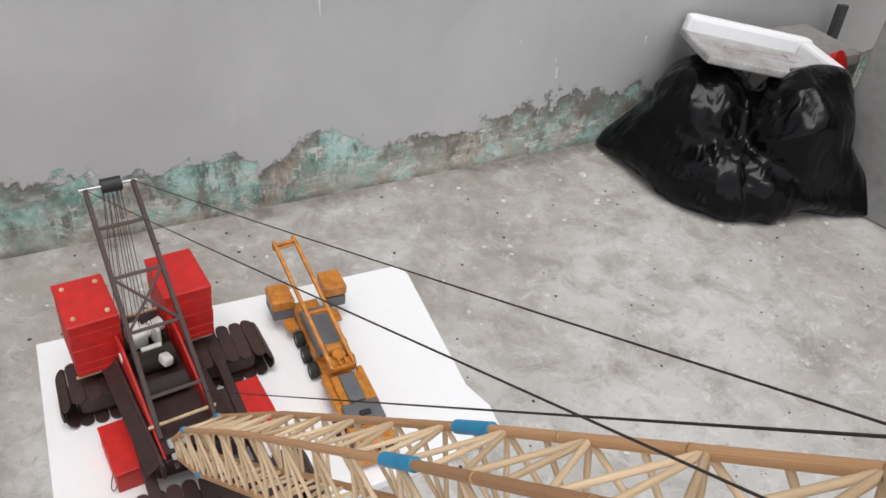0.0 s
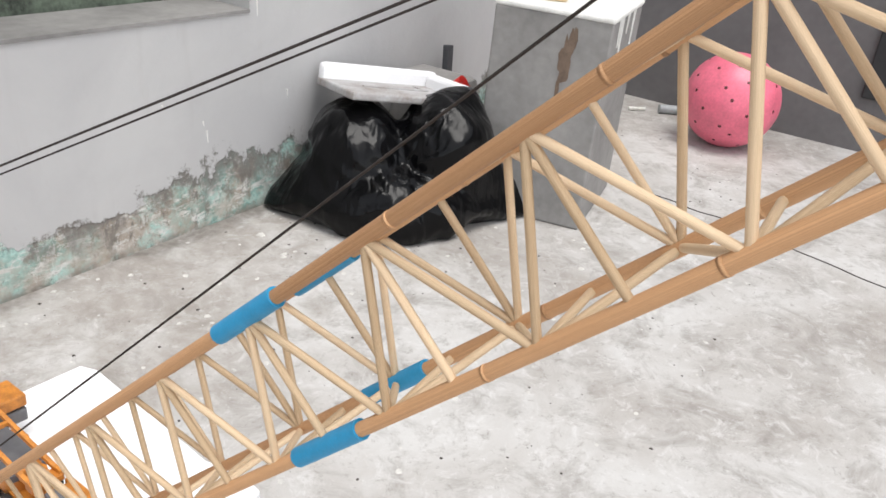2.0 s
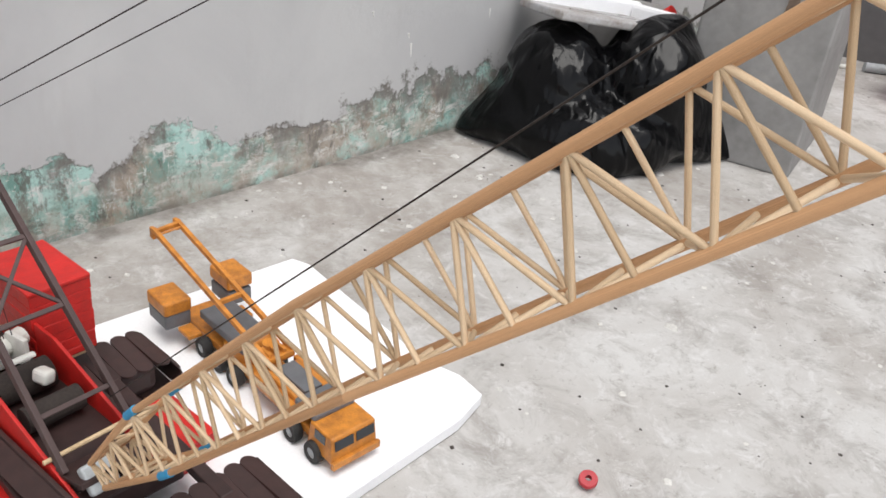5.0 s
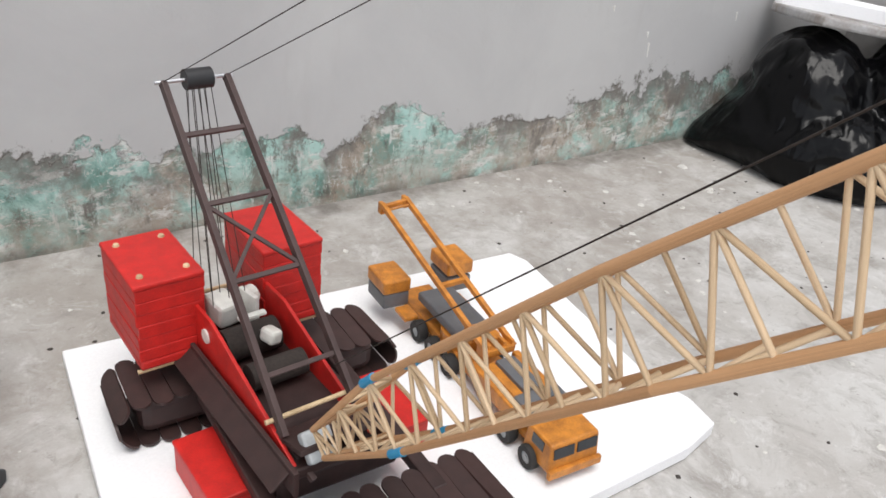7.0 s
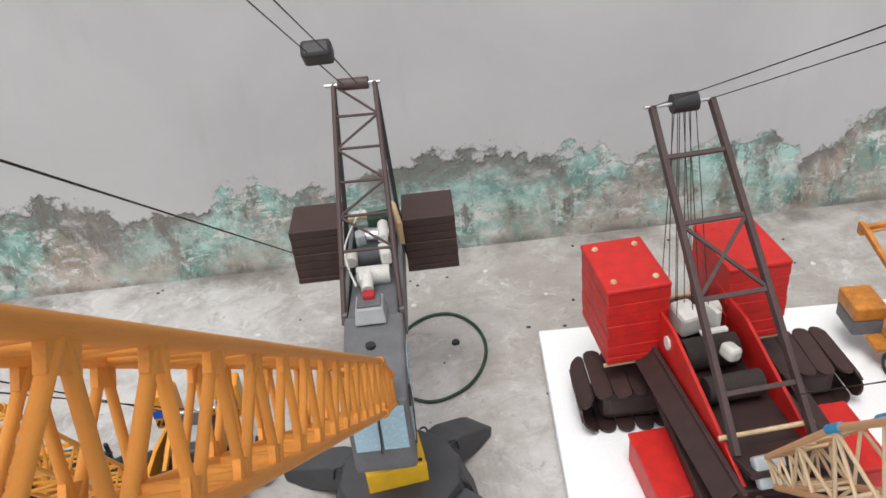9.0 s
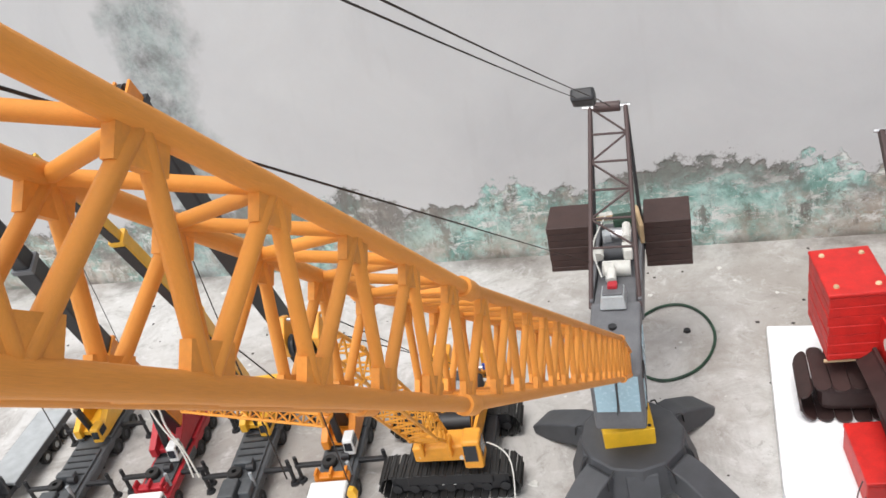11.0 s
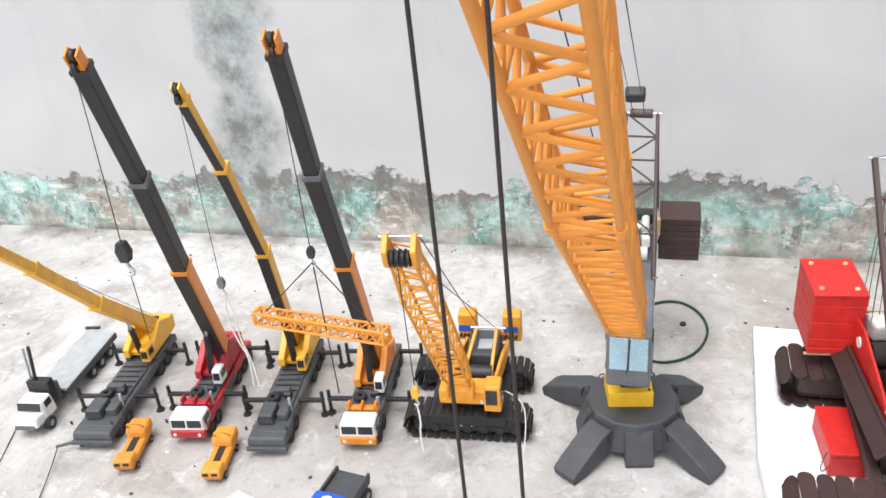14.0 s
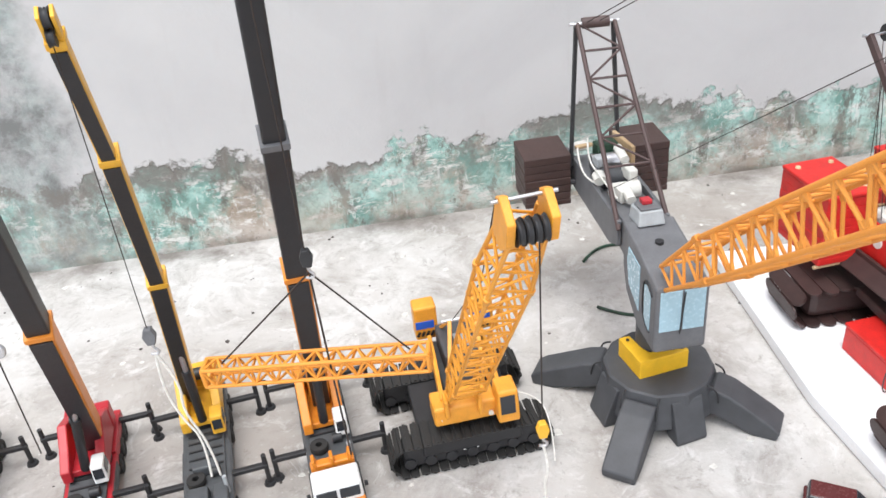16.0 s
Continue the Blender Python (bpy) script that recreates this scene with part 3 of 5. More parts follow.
for nm, p, q, r, mt in (("bottle", (3.29, -0.15, 0.018), (3.34, -0.22, 0.018), 0.018, "light_grey"), ("paper_scrap", (3.22, -0.05, 0.008), (3.27, -0.10, 0.008), 0.008, "off_white")):
    tagged(finish(nm, tube(p, q, r, 12), M[mt], smooth=True), "small pale %s lying on concrete" % nm.replace("_", " "), nm.split("_")[0])


def scatter(name, count, area, size, mat, label, seed, flat=0.3):
    rnd = random.Random(seed)
    bm = bmesh.new()
    for _ in range(count):
        x, y = rnd.uniform(area[0], area[2]), rnd.uniform(area[1], area[3])
        s = size * rnd.uniform(0.3, 1) ** 2
        k = rnd.randint(4, 6)
        a0 = rnd.uniform(0, 6.3)
        base = [(x + s * rnd.uniform(0.5, 1) * math.cos(a0 + 6.283 * i / k), y + s * rnd.uniform(0.5, 1) * math.sin(a0 + 6.283 * i / k)) for i in range(k)]
        lo = [bm.verts.new((a, b, 0.0)) for a, b in base]
        hi = [bm.verts.new((x + (a - x) * 0.8, y + (b - y) * 0.8, s * flat * rnd.uniform(0.5, 1))) for a, b in base]
        bm.faces.new(hi)
        for i in range(k):
            bm.faces.new((lo[i], lo[(i + 1) % k], hi[(i + 1) % k], hi[i]))
    return tagged(finish(name, bm, mat), label, "debris", kind="stuff")


scatter("paint_flakes", 520, (-1.6, -0.9, 2.8, 0.25), 0.009, M["debris"], "white paint flakes scattered over the concrete", 4, 0.2)
scatter("larger_flakes", 70, (0.9, -0.8, 2.8, 0.2), 0.018, M["debris"], "larger white plaster flakes on the concrete", 5, 0.2)
scatter("crumbs", 620, (-1.6, -0.9, 3.0, 0.255), 0.0055, M["dirt"], "dark crumbs of dirt on the concrete", 6, 0.3)
tagged(cord("floor_crack", [(2.39, -0.42, 0.0005), (2.41, -0.51, 0.0005), (2.37, -0.60, 0.0005), (2.385, -0.69, 0.0005), (2.35, -0.79, 0.0005), (2.31, -0.9, 0.0005), (2.29, -1.0, 0.0005), (2.25, -1.1, 0.0005), (2.24, -1.25, 0.0005)], 0.0022, M["dirt"]), "thin dark crack in the concrete", "crack", kind="structure")
tagged(cord("wire_loop", [(-0.075, 0.035, 0.003), (-0.05, 0.068, 0.003), (0.0, 0.075, 0.003), (0.036, 0.03, 0.003), (0.045, -0.03, 0.003), (0.02, -0.095, 0.003), (-0.025, -0.125, 0.003), (-0.06, -0.12, 0.003), (-0.09, -0.09, 0.003)], 0.0024, M["hose_green"]), "dark green wire coiled on the concrete", "wire")
hole = bmesh.new()
bmesh.ops.create_cone(hole, cap_ends=True, segments=14, radius1=0.006, radius2=0.005, depth=0.004)
hole = tagged(finish("black_cap", hole, M["black"], smooth=True), "small black plastic cap on the concrete", "cap")
hole.location = (0, 0, 0.002)

board = sheet([(0.117, -0.02), (0.782, -0.045), (0.793, -0.077), (0.756, -0.384), (0.77, -0.442), (0.762, -0.49), (0.70, -0.505), (0.45, -0.511), (0.11, -0.497), (0.099, -0.348)], 0.02, "z", 0.0105, bevel=0.0025)
tagged(finish("foam_board", board, M["foam"]), "white polystyrene board with worn corners on concrete", "foam board")
BOARD = 0.0205


# ---------------------------------------------------------------- shared crane parts
def lattice(parent, centres, sizes, chord_r, brace_r, panel, chord_mat, brace_mat, up, gap=0.9, name="boom", side_only=False, chord_n=12, cross=True):
    """A four-chord lattice boom along a broken line of centres, each with (width, depth); braces zigzag on all four sides."""
    cs = [Vector(c) for c in centres]

    def corners(c, d, s):
        side = d.cross(Vector(up)).normalized()
        hi = side.cross(d).normalized()
        return [c + side * (sx * s[0] / 2) + hi * (sy * s[1] / 2) for sx, sy in ((-1, 1), (1, 1), (1, -1), (-1, -1))]

    dirs = []
    for i in range(len(cs)):
        a, b = cs[max(0, i - 1)], cs[min(len(cs) - 1, i + 1)]
        dirs.append((b - a).normalized())
    stations = [corners(c, d, s) for c, d, s in zip(cs, dirs, sizes)]
    for a, b in zip(stations, stations[1:]):
        for p, q in zip(a, b):
            rod(name + "_chord", p, q, chord_r, chord_mat, parent, chord_n)
    for i in range(len(cs) - 1):
        a, b = stations[i], stations[i + 1]
        ln = (cs[i + 1] - cs[i]).length
        n = max(1, round(ln / panel))
        for k in range(n):
            t0, t1, tm = k / n, (k + 1) / n, (k + 0.5) / n
            for f in range(4):
                g = (f + 1) % 4
                if side_only and f in (0, 2):
                    continue
                p0, p1, pm = a[f].lerp(b[f], t0), a[f].lerp(b[f], t1), a[f].lerp(b[f], tm)
                q0, q1, qm = a[g].lerp(b[g], t0), a[g].lerp(b[g], t1), a[g].lerp(b[g], tm)
                if f % 2 == 0:
                    p0, pm, p1, q0, qm, q1 = q0, qm, q1, p0, pm, p1
                rod(name + "_brace", p0, qm, brace_r, brace_mat, parent, 8)
                rod(name + "_brace", qm, p1, brace_r, brace_mat, parent, 8)
                if cross and f % 2 == 0:
                    rod(name + "_brace", pm, qm, brace_r, brace_mat, parent, 8)
                elif cross:
                    rod(name + "_strut", p0, q0, brace_r, brace_mat, parent, 8)
    return stations


def track_plates(parent, length, height, width, pitch, plate, mat, rounded=True):
    """The shoes of a crawler track round an oval loop along x; each shoe an object on one mesh."""
    bm = bmesh.new()
    w, t = plate
    if rounded:
        out = []
        for i in range(9):
            a = math.pi * i / 8
            out.append((w / 2 * math.cos(a), width / 2 - w / 2 + w / 2 * math.sin(a)))
        for i in range(9):
            a = math.pi + math.pi * i / 8
            out.append((w / 2 * math.cos(a), -width / 2 + w / 2 + w / 2 * math.sin(a)))
        bm.free()
        bm = sheet(out, t, "z", 0.0)
    else:
        bm.free()
        bm = block((w, width, t), bevel=0.0008)
        block((w * 0.3, width * 0.96, t * 1.6), (0, 0, t * 0.6), bm=bm)
    me = bpy.data.meshes.new("track_shoe")
    bm.to_mesh(me)
    bm.free()
    me.materials.append(mat)
    r = height / 2
    straight = length - height
    per = 2 * straight + 2 * math.pi * r
    n = round(per / pitch)
    rnd = random.Random(int(length * 1e5))
    for i in range(n):
        s = per * i / n
        if s < straight:
            x, z, a = -straight / 2 + s, r, 0
        elif s < straight + math.pi * r:
            th = (s - straight) / r
            x, z, a = straight / 2 + r * math.sin(th), r * math.cos(th), th
        elif s < 2 * straight + math.pi * r:
            x, z, a = straight / 2 - (s - straight - math.pi * r), -r, math.pi
        else:
            th = math.pi + (s - 2 * straight - math.pi * r) / r
            x, z, a = -straight / 2 + r * math.sin(th), r * math.cos(th), th
        ob = new("track_shoe", me)
        ob.parent = parent
        ob.matrix_local = pose(x, rnd.uniform(-1, 1) * 0.02 * width, z, 0, math.degrees(a) + rnd.uniform(-2, 2), rnd.uniform(-2, 2))


def wheel(parent, x, y, z, r, w, rim=None):
    """A tyre with a rim, its axle along x."""
    t = part("tyre", put(ring(r, r * 0.5, w), pose(x, y, z)), M["rubber"], parent, smooth=True)
    bm = tube((x - w * 0.42, y, z), (x + w * 0.42, y, z), r * 0.52, 14)
    tube((x - w * 0.5, y, z), (x + w * 0.5, y, z), r * 0.2, 8, bm=bm)
    part("rim", bm, rim or M["light_grey"], t)


def sheave(parent, at, r, w, mat, side=(1, 0, 0), n=28):
    m = Matrix.Translation(at) @ Vector(side).to_track_quat("X", "Z").to_matrix().to_4x4()
    bm = bmesh.new()
    prof = [(-w / 2, r * 0.18), (-w / 2, r), (-w * 0.12, r * 0.84), (w * 0.12, r * 0.84), (w / 2, r), (w / 2, r * 0.18)]
    rows = [[bm.verts.new((x, q * math.cos(2 * math.pi * i / n), q * math.sin(2 * math.pi * i / n))) for i in range(n)] for x, q in prof]
    for a, b in zip(rows, rows[1:] + rows[:1]):
        for i in range(n):
            bm.faces.new((a[i], a[(i + 1) % n], b[(i + 1) % n], b[i]))
    bmesh.ops.recalc_face_normals(bm, faces=bm.faces[:])
    return part("sheave", put(bm, m), mat, parent, smooth=True)


# ---------------------------------------------------------------- red crawler crane on the foam board, with its wooden boom
def red_crane():
    root = tagged(new("red_crawler_crane"), "handmade red and maroon crawler crane with a long wooden lattice boom", "crane")
    for y, x0, x1 in ((-0.478, 0.118, 0.44), (-0.192, 0.136, 0.460)):
        part("track_frame", block((x1 - x0 - 0.05, 0.05, 0.03), ((x0 + x1) / 2, y, BOARD + 0.034), bevel=0.004), M["maroon"], root)
        core = part("track", block((x1 - x0 - 0.045, 0.062, 0.044), (0, 0, 0), bevel=0.012), M["maroon"], root, "crawler track of rounded wooden shoes")
        core.location = ((x0 + x1) / 2, y, BOARD + 0.029)
        track_plates(core, x1 - x0, 0.051, 0.088, 0.0212, (0.0206, 0.003), M["maroon"])
    for x in (0.225, 0.375):
        part("cross_beam", block((0.016, 0.24, 0.014), (x, -0.35, BOARD + 0.05), bevel=0.002), M["maroon"], root)
    part("car_body", block((0.13, 0.11, 0.03), (0.30, -0.35, BOARD + 0.052), bevel=0.004), M["maroon"], root)
    part("slewing_ring", tube((0.29, -0.33, 0.085), (0.29, -0.33, 0.1), 0.042, 24), M["black"], root, smooth=True)
    turn = pose(0.288, -0.40, 0, 0, 0, 5)

    def hp(name, bm, mat, label="", smooth=False):
        return part(name, put(bm, turn), mat, root, label, smooth)

    hp("deck", block((0.088, 0.31, 0.012), (0, 0.135, 0.108), bevel=0.002), M["maroon"])
    for s in (-1, 1):
        hp("side_panel", sheet([(-0.02, 0.112), (0.285, 0.112), (0.285, 0.168), (0.16, 0.168), (0.02, 0.125)], 0.004, "x", s * 0.041, 0.0008), M["red"], "red side panel of the machine house")
        hp("running_board", block((0.026, 0.27, 0.004), (s * 0.058, 0.115, 0.108), (0, s * 38, 0), bevel=0.001), M["maroon"])
        hp("skirt", sheet([(-0.03, 0.094), (0.26, 0.094), (0.26, 0.122), (-0.03, 0.122)], 0.005, "x", s * 0.0485, 0.0008), M["maroon"])
    hp("front_plate", block((0.082, 0.05, 0.006), (0, 0.0, 0.128), (-18, 0, 0), bevel=0.001), M["maroon"])
    hp("badge", tube((-0.0432, 0.17, 0.145), (-0.0452, 0.17, 0.145), 0.008, 16), M["off_white"])
    # winches and motor between the panels
    for y, r in ((0.10, 0.014), (0.16, 0.018), (0.215, 0.015)):
        hp("winch_drum", tube((-0.03, y, 0.132), (0.03, y, 0.132), r, 16), M["rope"], smooth=True)
    hp("motor", merge(merge(block((0.026, 0.034, 0.03), (-0.012, 0.2, 0.152), (8, 0, 10), bevel=0.005), tube((-0.012, 0.2, 0.15), (0.03, 0.212, 0.152), 0.011, 14)), block((0.006, 0.03, 0.036), (0.014, 0.19, 0.152), (0, 0, 10), bevel=0.001)), M["off_white"], "white plastic motor")
    hp("gear_case", block((0.016, 0.02, 0.016), (0.012, 0.135, 0.148), (0, 12, 15), bevel=0.004), M["off_white"])
    hp("bracket", block((0.03, 0.007, 0.004), (-0.004, 0.145, 0.172), bevel=0.001), M["off_white"])
    for y in (0.03, 0.265):
        hp("cross_rod", tube((-0.048, y, 0.135), (0.048, y, 0.135), 0.0025, 8), M["ply"], smooth=True)
    # two stacked counterweights
    for cx, cy, knobs in ((0.2, -0.158, True), (0.340, -0.142, False)):
        cw = part("counterweight", block((0.072, 0.104, 0.012), (0, 0, 0.006), bevel=0.003), M["red"], root, "stack of red counterweight slabs")
        cw.matrix_local = pose(cx, cy, 0.104, 0, 0, 4)
        for k in range(6):
            part("slab", block((0.0712 + 0.0008 * (k % 2), 0.1032 + 0.0008 * ((k + 1) % 2), 0.0141), (0.0004 * (k % 3 - 1), 0, 0.0188 + 0.0141 * k), (0, 0, 0.4 * (k % 3 - 1)), bevel=0.0011), M["red"], cw)
        part("lid", block((0.074, 0.106, 0.006), (0, 0, 0.0996), bevel=0.002), M["red"], cw)
        if knobs:
            for sx, sy in ((-1, -1), (1, -1), (-1, 1), (1, 1)):
                part("worn_corner", tube((sx * 0.024, sy * 0.036, 0.1018), (sx * 0.024, sy * 0.036, 0.105), 0.0042, 8, 0.003), M["ply"], cw)
        rod("support_stick", (cx - 0.035, cy - 0.05, 0.1015), (cx + 0.035, cy - 0.045, 0.1015), 0.0025, M["ply"], root, 8)
    # leaning mast with its rungs
    feet = [Vector((0.249, -0.392, 0.128)), Vector((0.327, -0.385, 0.128))]
    tops = [Vector((0.231, -0.139, 0.384)), Vector((0.296, -0.134, 0.384))]
    for a, b in zip(feet, tops):
        bar("mast_leg", a, b, 0.0095, 0.006, M["mast_brown"], root, up=(0, 1, 1))
    for t in (0.16, 0.42, 0.64, 0.84):
        bar("rung", feet[0].lerp(tops[0], t), feet[1].lerp(tops[1], t), 0.005, 0.005, M["mast_brown"], root, up=(0, 1, 1))
    bar("diagonal", feet[0].lerp(tops[0], 0.64), feet[1].lerp(tops[1], 0.42), 0.004, 0.004, M["mast_brown"], root, up=(0, 1, 1))
    bar("diagonal", feet[1].lerp(tops[1], 0.64), feet[0].lerp(tops[0], 0.42), 0.004, 0.004, M["mast_brown"], root, up=(0, 1, 1))
    rod("mast_axle", tops[0] + Vector((-0.008, 0, 0)), tops[1] + Vector((0.006, 0, 0)), 0.002, M["steel"], root, 10)
    part("rope_drum", tube(tops[0].lerp(tops[1], 0.33), tops[0].lerp(tops[1], 0.75), 0.0105, 20), M["black"], root, smooth=True)
    for k in range(9):
        t = 0.34 + 0.045 * k
        a = tops[0].lerp(tops[1], t) + Vector((0, 0.008 * (1 if k % 2 else -1), -0.004))
        cord("mast_rope", [a, (0.235 + 0.006 * k, -0.185 - 0.012 * (k % 3), 0.16)], 0.0005, M["rope"], root)
    bar("rear_stay", (0.248, -0.38, 0.128), (0.262, -0.428, 0.10), 0.006, 0.006, M["mast_brown"], root)
    # foot and lattice boom of bamboo sticks
    part("boom_foot", block((0.03, 0.03, 0.012), (0.270, -0.418, 0.132), (46, 0, 6), bevel=0.003), M["light_grey"], root, "grey boom foot bracket")
    cen = [(0.275, -0.436, 0.152), (0.286, -0.530, 0.254), (0.305, -0.714, 0.442), (0.333, -0.960, 0.680), (0.3435, -1.168, 0.883)]
    siz = [(0.028, 0.026), (0.041, 0.056), (0.046, 0.060), (0.0495, 0.059), (0.050, 0.058)]
    st = lattice(root, cen, siz, 0.0030, 0.0017, 0.066, M["chord_wood"], M["wood"], (0, 0, 1))
    lo = (Vector(cen[0]) + Vector(cen[1])) / 2
    lattice(root, [cen[0], lo], [siz[0], (0.031, 0.031)], 0.0024, 0.0014, 0.02, M["chord_wood"], M["wood"], (0, 0, 1), cross=False)
    for i, ln, rr in ((1, 0.010, 0.0037), (3, 0.020, 0.0043)):
        for a, before, after in zip(st[i], st[i - 1], st[i + 1]):
            d = (after - before).normalized()
            bm = tube(a - d * ln, a + d * ln, rr, 14)
            part("blue_sleeve", bm, M["tape"], root, "bright blue tape sleeve round a boom joint", smooth=True)
    # node bindings on the chords
    for a, b in zip(st[3], st[4]):
        for t in (0.3, 0.6, 0.88):
            d = (b - a).normalized()
            p = a.lerp(b, t)
            rod("binding", p - d * 0.0009, p + d * 0.0007, 0.0032, M["chord_wood"], root, 12)
    # boom head: a row of plywood cheeks
    d = (Vector(cen[4]) - Vector(cen[3])).normalized()
    side = d.cross(Vector((0, 0, 1))).normalized()
    hi = side.cross(d).normalized()
    tip = Vector(cen[4])
    frame_m = Matrix((side, d, hi)).transposed().to_4x4()
    for k in range(9):
        x = -0.024 + 0.006 * k
        long = 0.006 * (k % 2)
        bm = sheet([(0.002, 0.033 + long / 2), (0.012, 0.034 + long / 2), (0.0155, 0.0), (0.0185, -0.07), (0.008, -0.071), (0.004, 0.0)], 0.0021, "x", x, 0.0004)
        fm = frame_m @ Matrix.Scale(1.18, 4)
        fm.translation = tip
        part("head_cheek", put(bm, fm), M["ply"], root, "pale plywood cheek plate")
    for yy, zz in ((0.007, 0.02), (0.011, -0.045)):
        p = tip + d * yy + hi * zz
        rod("head_pin", p - side * 0.029, p + side * 0.029, 0.0022, M["ply"], root, 10)
    part("head_drum", tube(tip + d * 0.004 + hi * 0.03 - side * 0.009, tip + d * 0.004 + hi * 0.03 - side * 0.018, 0.006, 18), M["black"], root, smooth=True)
    a, b = st[4][1] + hi * 0.003, st[4][0] + hi * 0.006
    cord("pendant_rope", [tops[0], a - d * 0.003], 0.0005, M["rope"], root, sag=0.002)
    cord("pendant_rope", [tops[1], b - d * 0.002], 0.0005, M["rope"], root, sag=0.002)
    cord("hoist_rope", [(0.312, -0.362, 0.168), tip + hi * 0.05], 0.0006, M["rope"], root)
    for x in (-0.012, 0.009):
        p = tip + side * x + d * 0.012 - hi * 0.045
        cord("hoist_line", [p, p + Vector((0, 0, -0.35)), p + Vector((0.004, 0, -0.7))], 0.0007, M["rope"], root)
    for k in range(3):
        p = a - d * (0.004 - 0.002 * k)
        rod("knot", p - side * 0.003, p + side * 0.002, 0.0019, M["rope"], root, 8)
    return root


red_crane()

for x, y, r in ((0.207, -0.326, 4), (0.398, -0.318, 3)):
    bx = tagged(new("red_box"), "red painted counterweight box standing on white foam", "box", "red boxes on the board")
    bx.matrix_world = pose(x, y, BOARD, 0, 0, r)
    part("body", block((0.054, 0.098, 0.036), (0, 0, 0.018), bevel=0.0025), M["red"], bx)
    part("lid", block((0.056, 0.1, 0.005), (0, 0, 0.0385), bevel=0.0015), M["red"], bx)
    cord("wire_handle", [(-0.028, -0.035, 0.03), (-0.036, -0.04, 0.01), (-0.033, -0.046, 0.002), (-0.028, -0.05, 0.02)], 0.0008, M["dark_grey"], bx)


# ---------------------------------------------------------------- yellow mobile crane on the foam board
def old_truck_crane():
    root = tagged(new("yellow_mobile_crane"), "old orange-yellow toy truck crane with an open frame jib", "crane")
    root.matrix_world = pose(0.542, -0.479, BOARD, 0, 0, -3)
    P = lambda n, bm, m, lab="", sm=False: part(n, bm, m, root, lab, sm)
    P("chassis", block((0.05, 0.36, 0.012), (0, 0.19, 0.022), bevel=0.002), M["ochre"])
    cab = P("cab", block((0.068, 0.05, 0.036), (0, 0.026, 0.034), bevel=0.003, taper=(0.94, 0.86)), M["ochre"], "orange driver's cab")
    for s in (-1, 1):
        part("windscreen", block((0.027, 0.0015, 0.013), (s * 0.0155, 0.0025, 0.041), (-8, 0, 0), bevel=0.0006), M["dark_pane"], cab)
        part("side_window", block((0.0015, 0.02, 0.012), (s * 0.0325, 0.026, 0.042), (0, s * -3, 0)), M["dark_pane"], cab)
    part("bumper", block((0.07, 0.006, 0.01), (0, -0.001, 0.017), bevel=0.001), M["ochre"], cab)
    P("cab_roof", block((0.06, 0.042, 0.01), (0, 0.062, 0.056), bevel=0.003), M["mid_grey"], "grey engine cover behind the cab")
    P("roof_vent", block((0.018, 0.008, 0.006), (0, 0.056, 0.063), bevel=0.001), M["black"])
    P("engine", block((0.05, 0.07, 0.028), (0, 0.115, 0.042), bevel=0.003), M["ochre"])
    P("engine_hatch", block((0.026, 0.06, 0.006), (0, 0.115, 0.058), bevel=0.001), M["mid_grey"])
    for s in (-1, 1):
        P("fender", block((0.01, 0.09, 0.02), (s * 0.03, 0.12, 0.04), bevel=0.002), M["ochre"])
    for y in (0.035, 0.08, 0.21, 0.25, 0.29):
        for s in (-1, 1):
            wheel(root, s * 0.033, y, 0.0145, 0.0145, 0.013)
    P("turntable", tube((0, 0.235, 0.028), (0, 0.235, 0.045), 0.03, 20), M["ochre"], "", True)
    P("winch", tube((-0.014, 0.205, 0.058), (0.014, 0.205, 0.058), 0.011, 16), M["ochre"], "", True)
    P("winch_cover", tube((0, 0.178, 0.058), (0, 0.178, 0.074), 0.011, 14), M["ochre"], "", True)
    P("machine_deck", block((0.05, 0.11, 0.012), (0, 0.26, 0.052), bevel=0.002), M["mid_grey"])
    P("rib_plate", block((0.044, 0.018, 0.012), (0, 0.165, 0.062), bevel=0.001), M["ochre"])
    for x in (-0.016, -0.005, 0.006, 0.017):
        P("rib", block((0.004, 0.02, 0.018), (x, 0.165, 0.066), bevel=0.0008), M["ochre"])
    for s, dz in ((-1, 0.0), (1, 0.008)):
        P("rear_block", block((0.04, 0.052, 0.02), (s * 0.048, 0.355, 0.062 + dz), bevel=0.003), M["ochre"], "orange counterweight block")
        P("rear_base", block((0.038, 0.05, 0.022), (s * 0.048, 0.355, 0.041 + dz / 2), bevel=0.003), M["mid_grey"])
        P("step", block((0.02, 0.03, 0.006), (s * 0.04, 0.315, 0.028), bevel=0.001), M["ochre"])
    # open frame jib laid back over the tail
    a = [Vector((-0.019, 0.155, 0.066)), Vector((0.019, 0.155, 0.066))]
    b = [Vector((-0.045, 0.393, 0.153)), Vector((-0.010, 0.395, 0.156))]
    for p, q in zip(a, b):
        bar("jib_beam", p, q, 0.006, 0.007, M["ochre"], root)
    for t in (0.0, 0.42, 0.98):
        bar("jib_cross", a[0].lerp(b[0], t), a[1].lerp(b[1], t), 0.006, 0.006, M["ochre"], root)
    for p in b:
        P("jib_ear", block((0.006, 0.01, 0.016), p + Vector((0, 0.002, -0.006)), bevel=0.001), M["ochre"])
    rod("jib_pin", b[0] + Vector((-0.002, -0.012, -0.004)), b[1] + Vector((0.002, -0.012, -0.004)), 0.0015, M["ochre"], root, 8)
    return root


old_truck_crane()


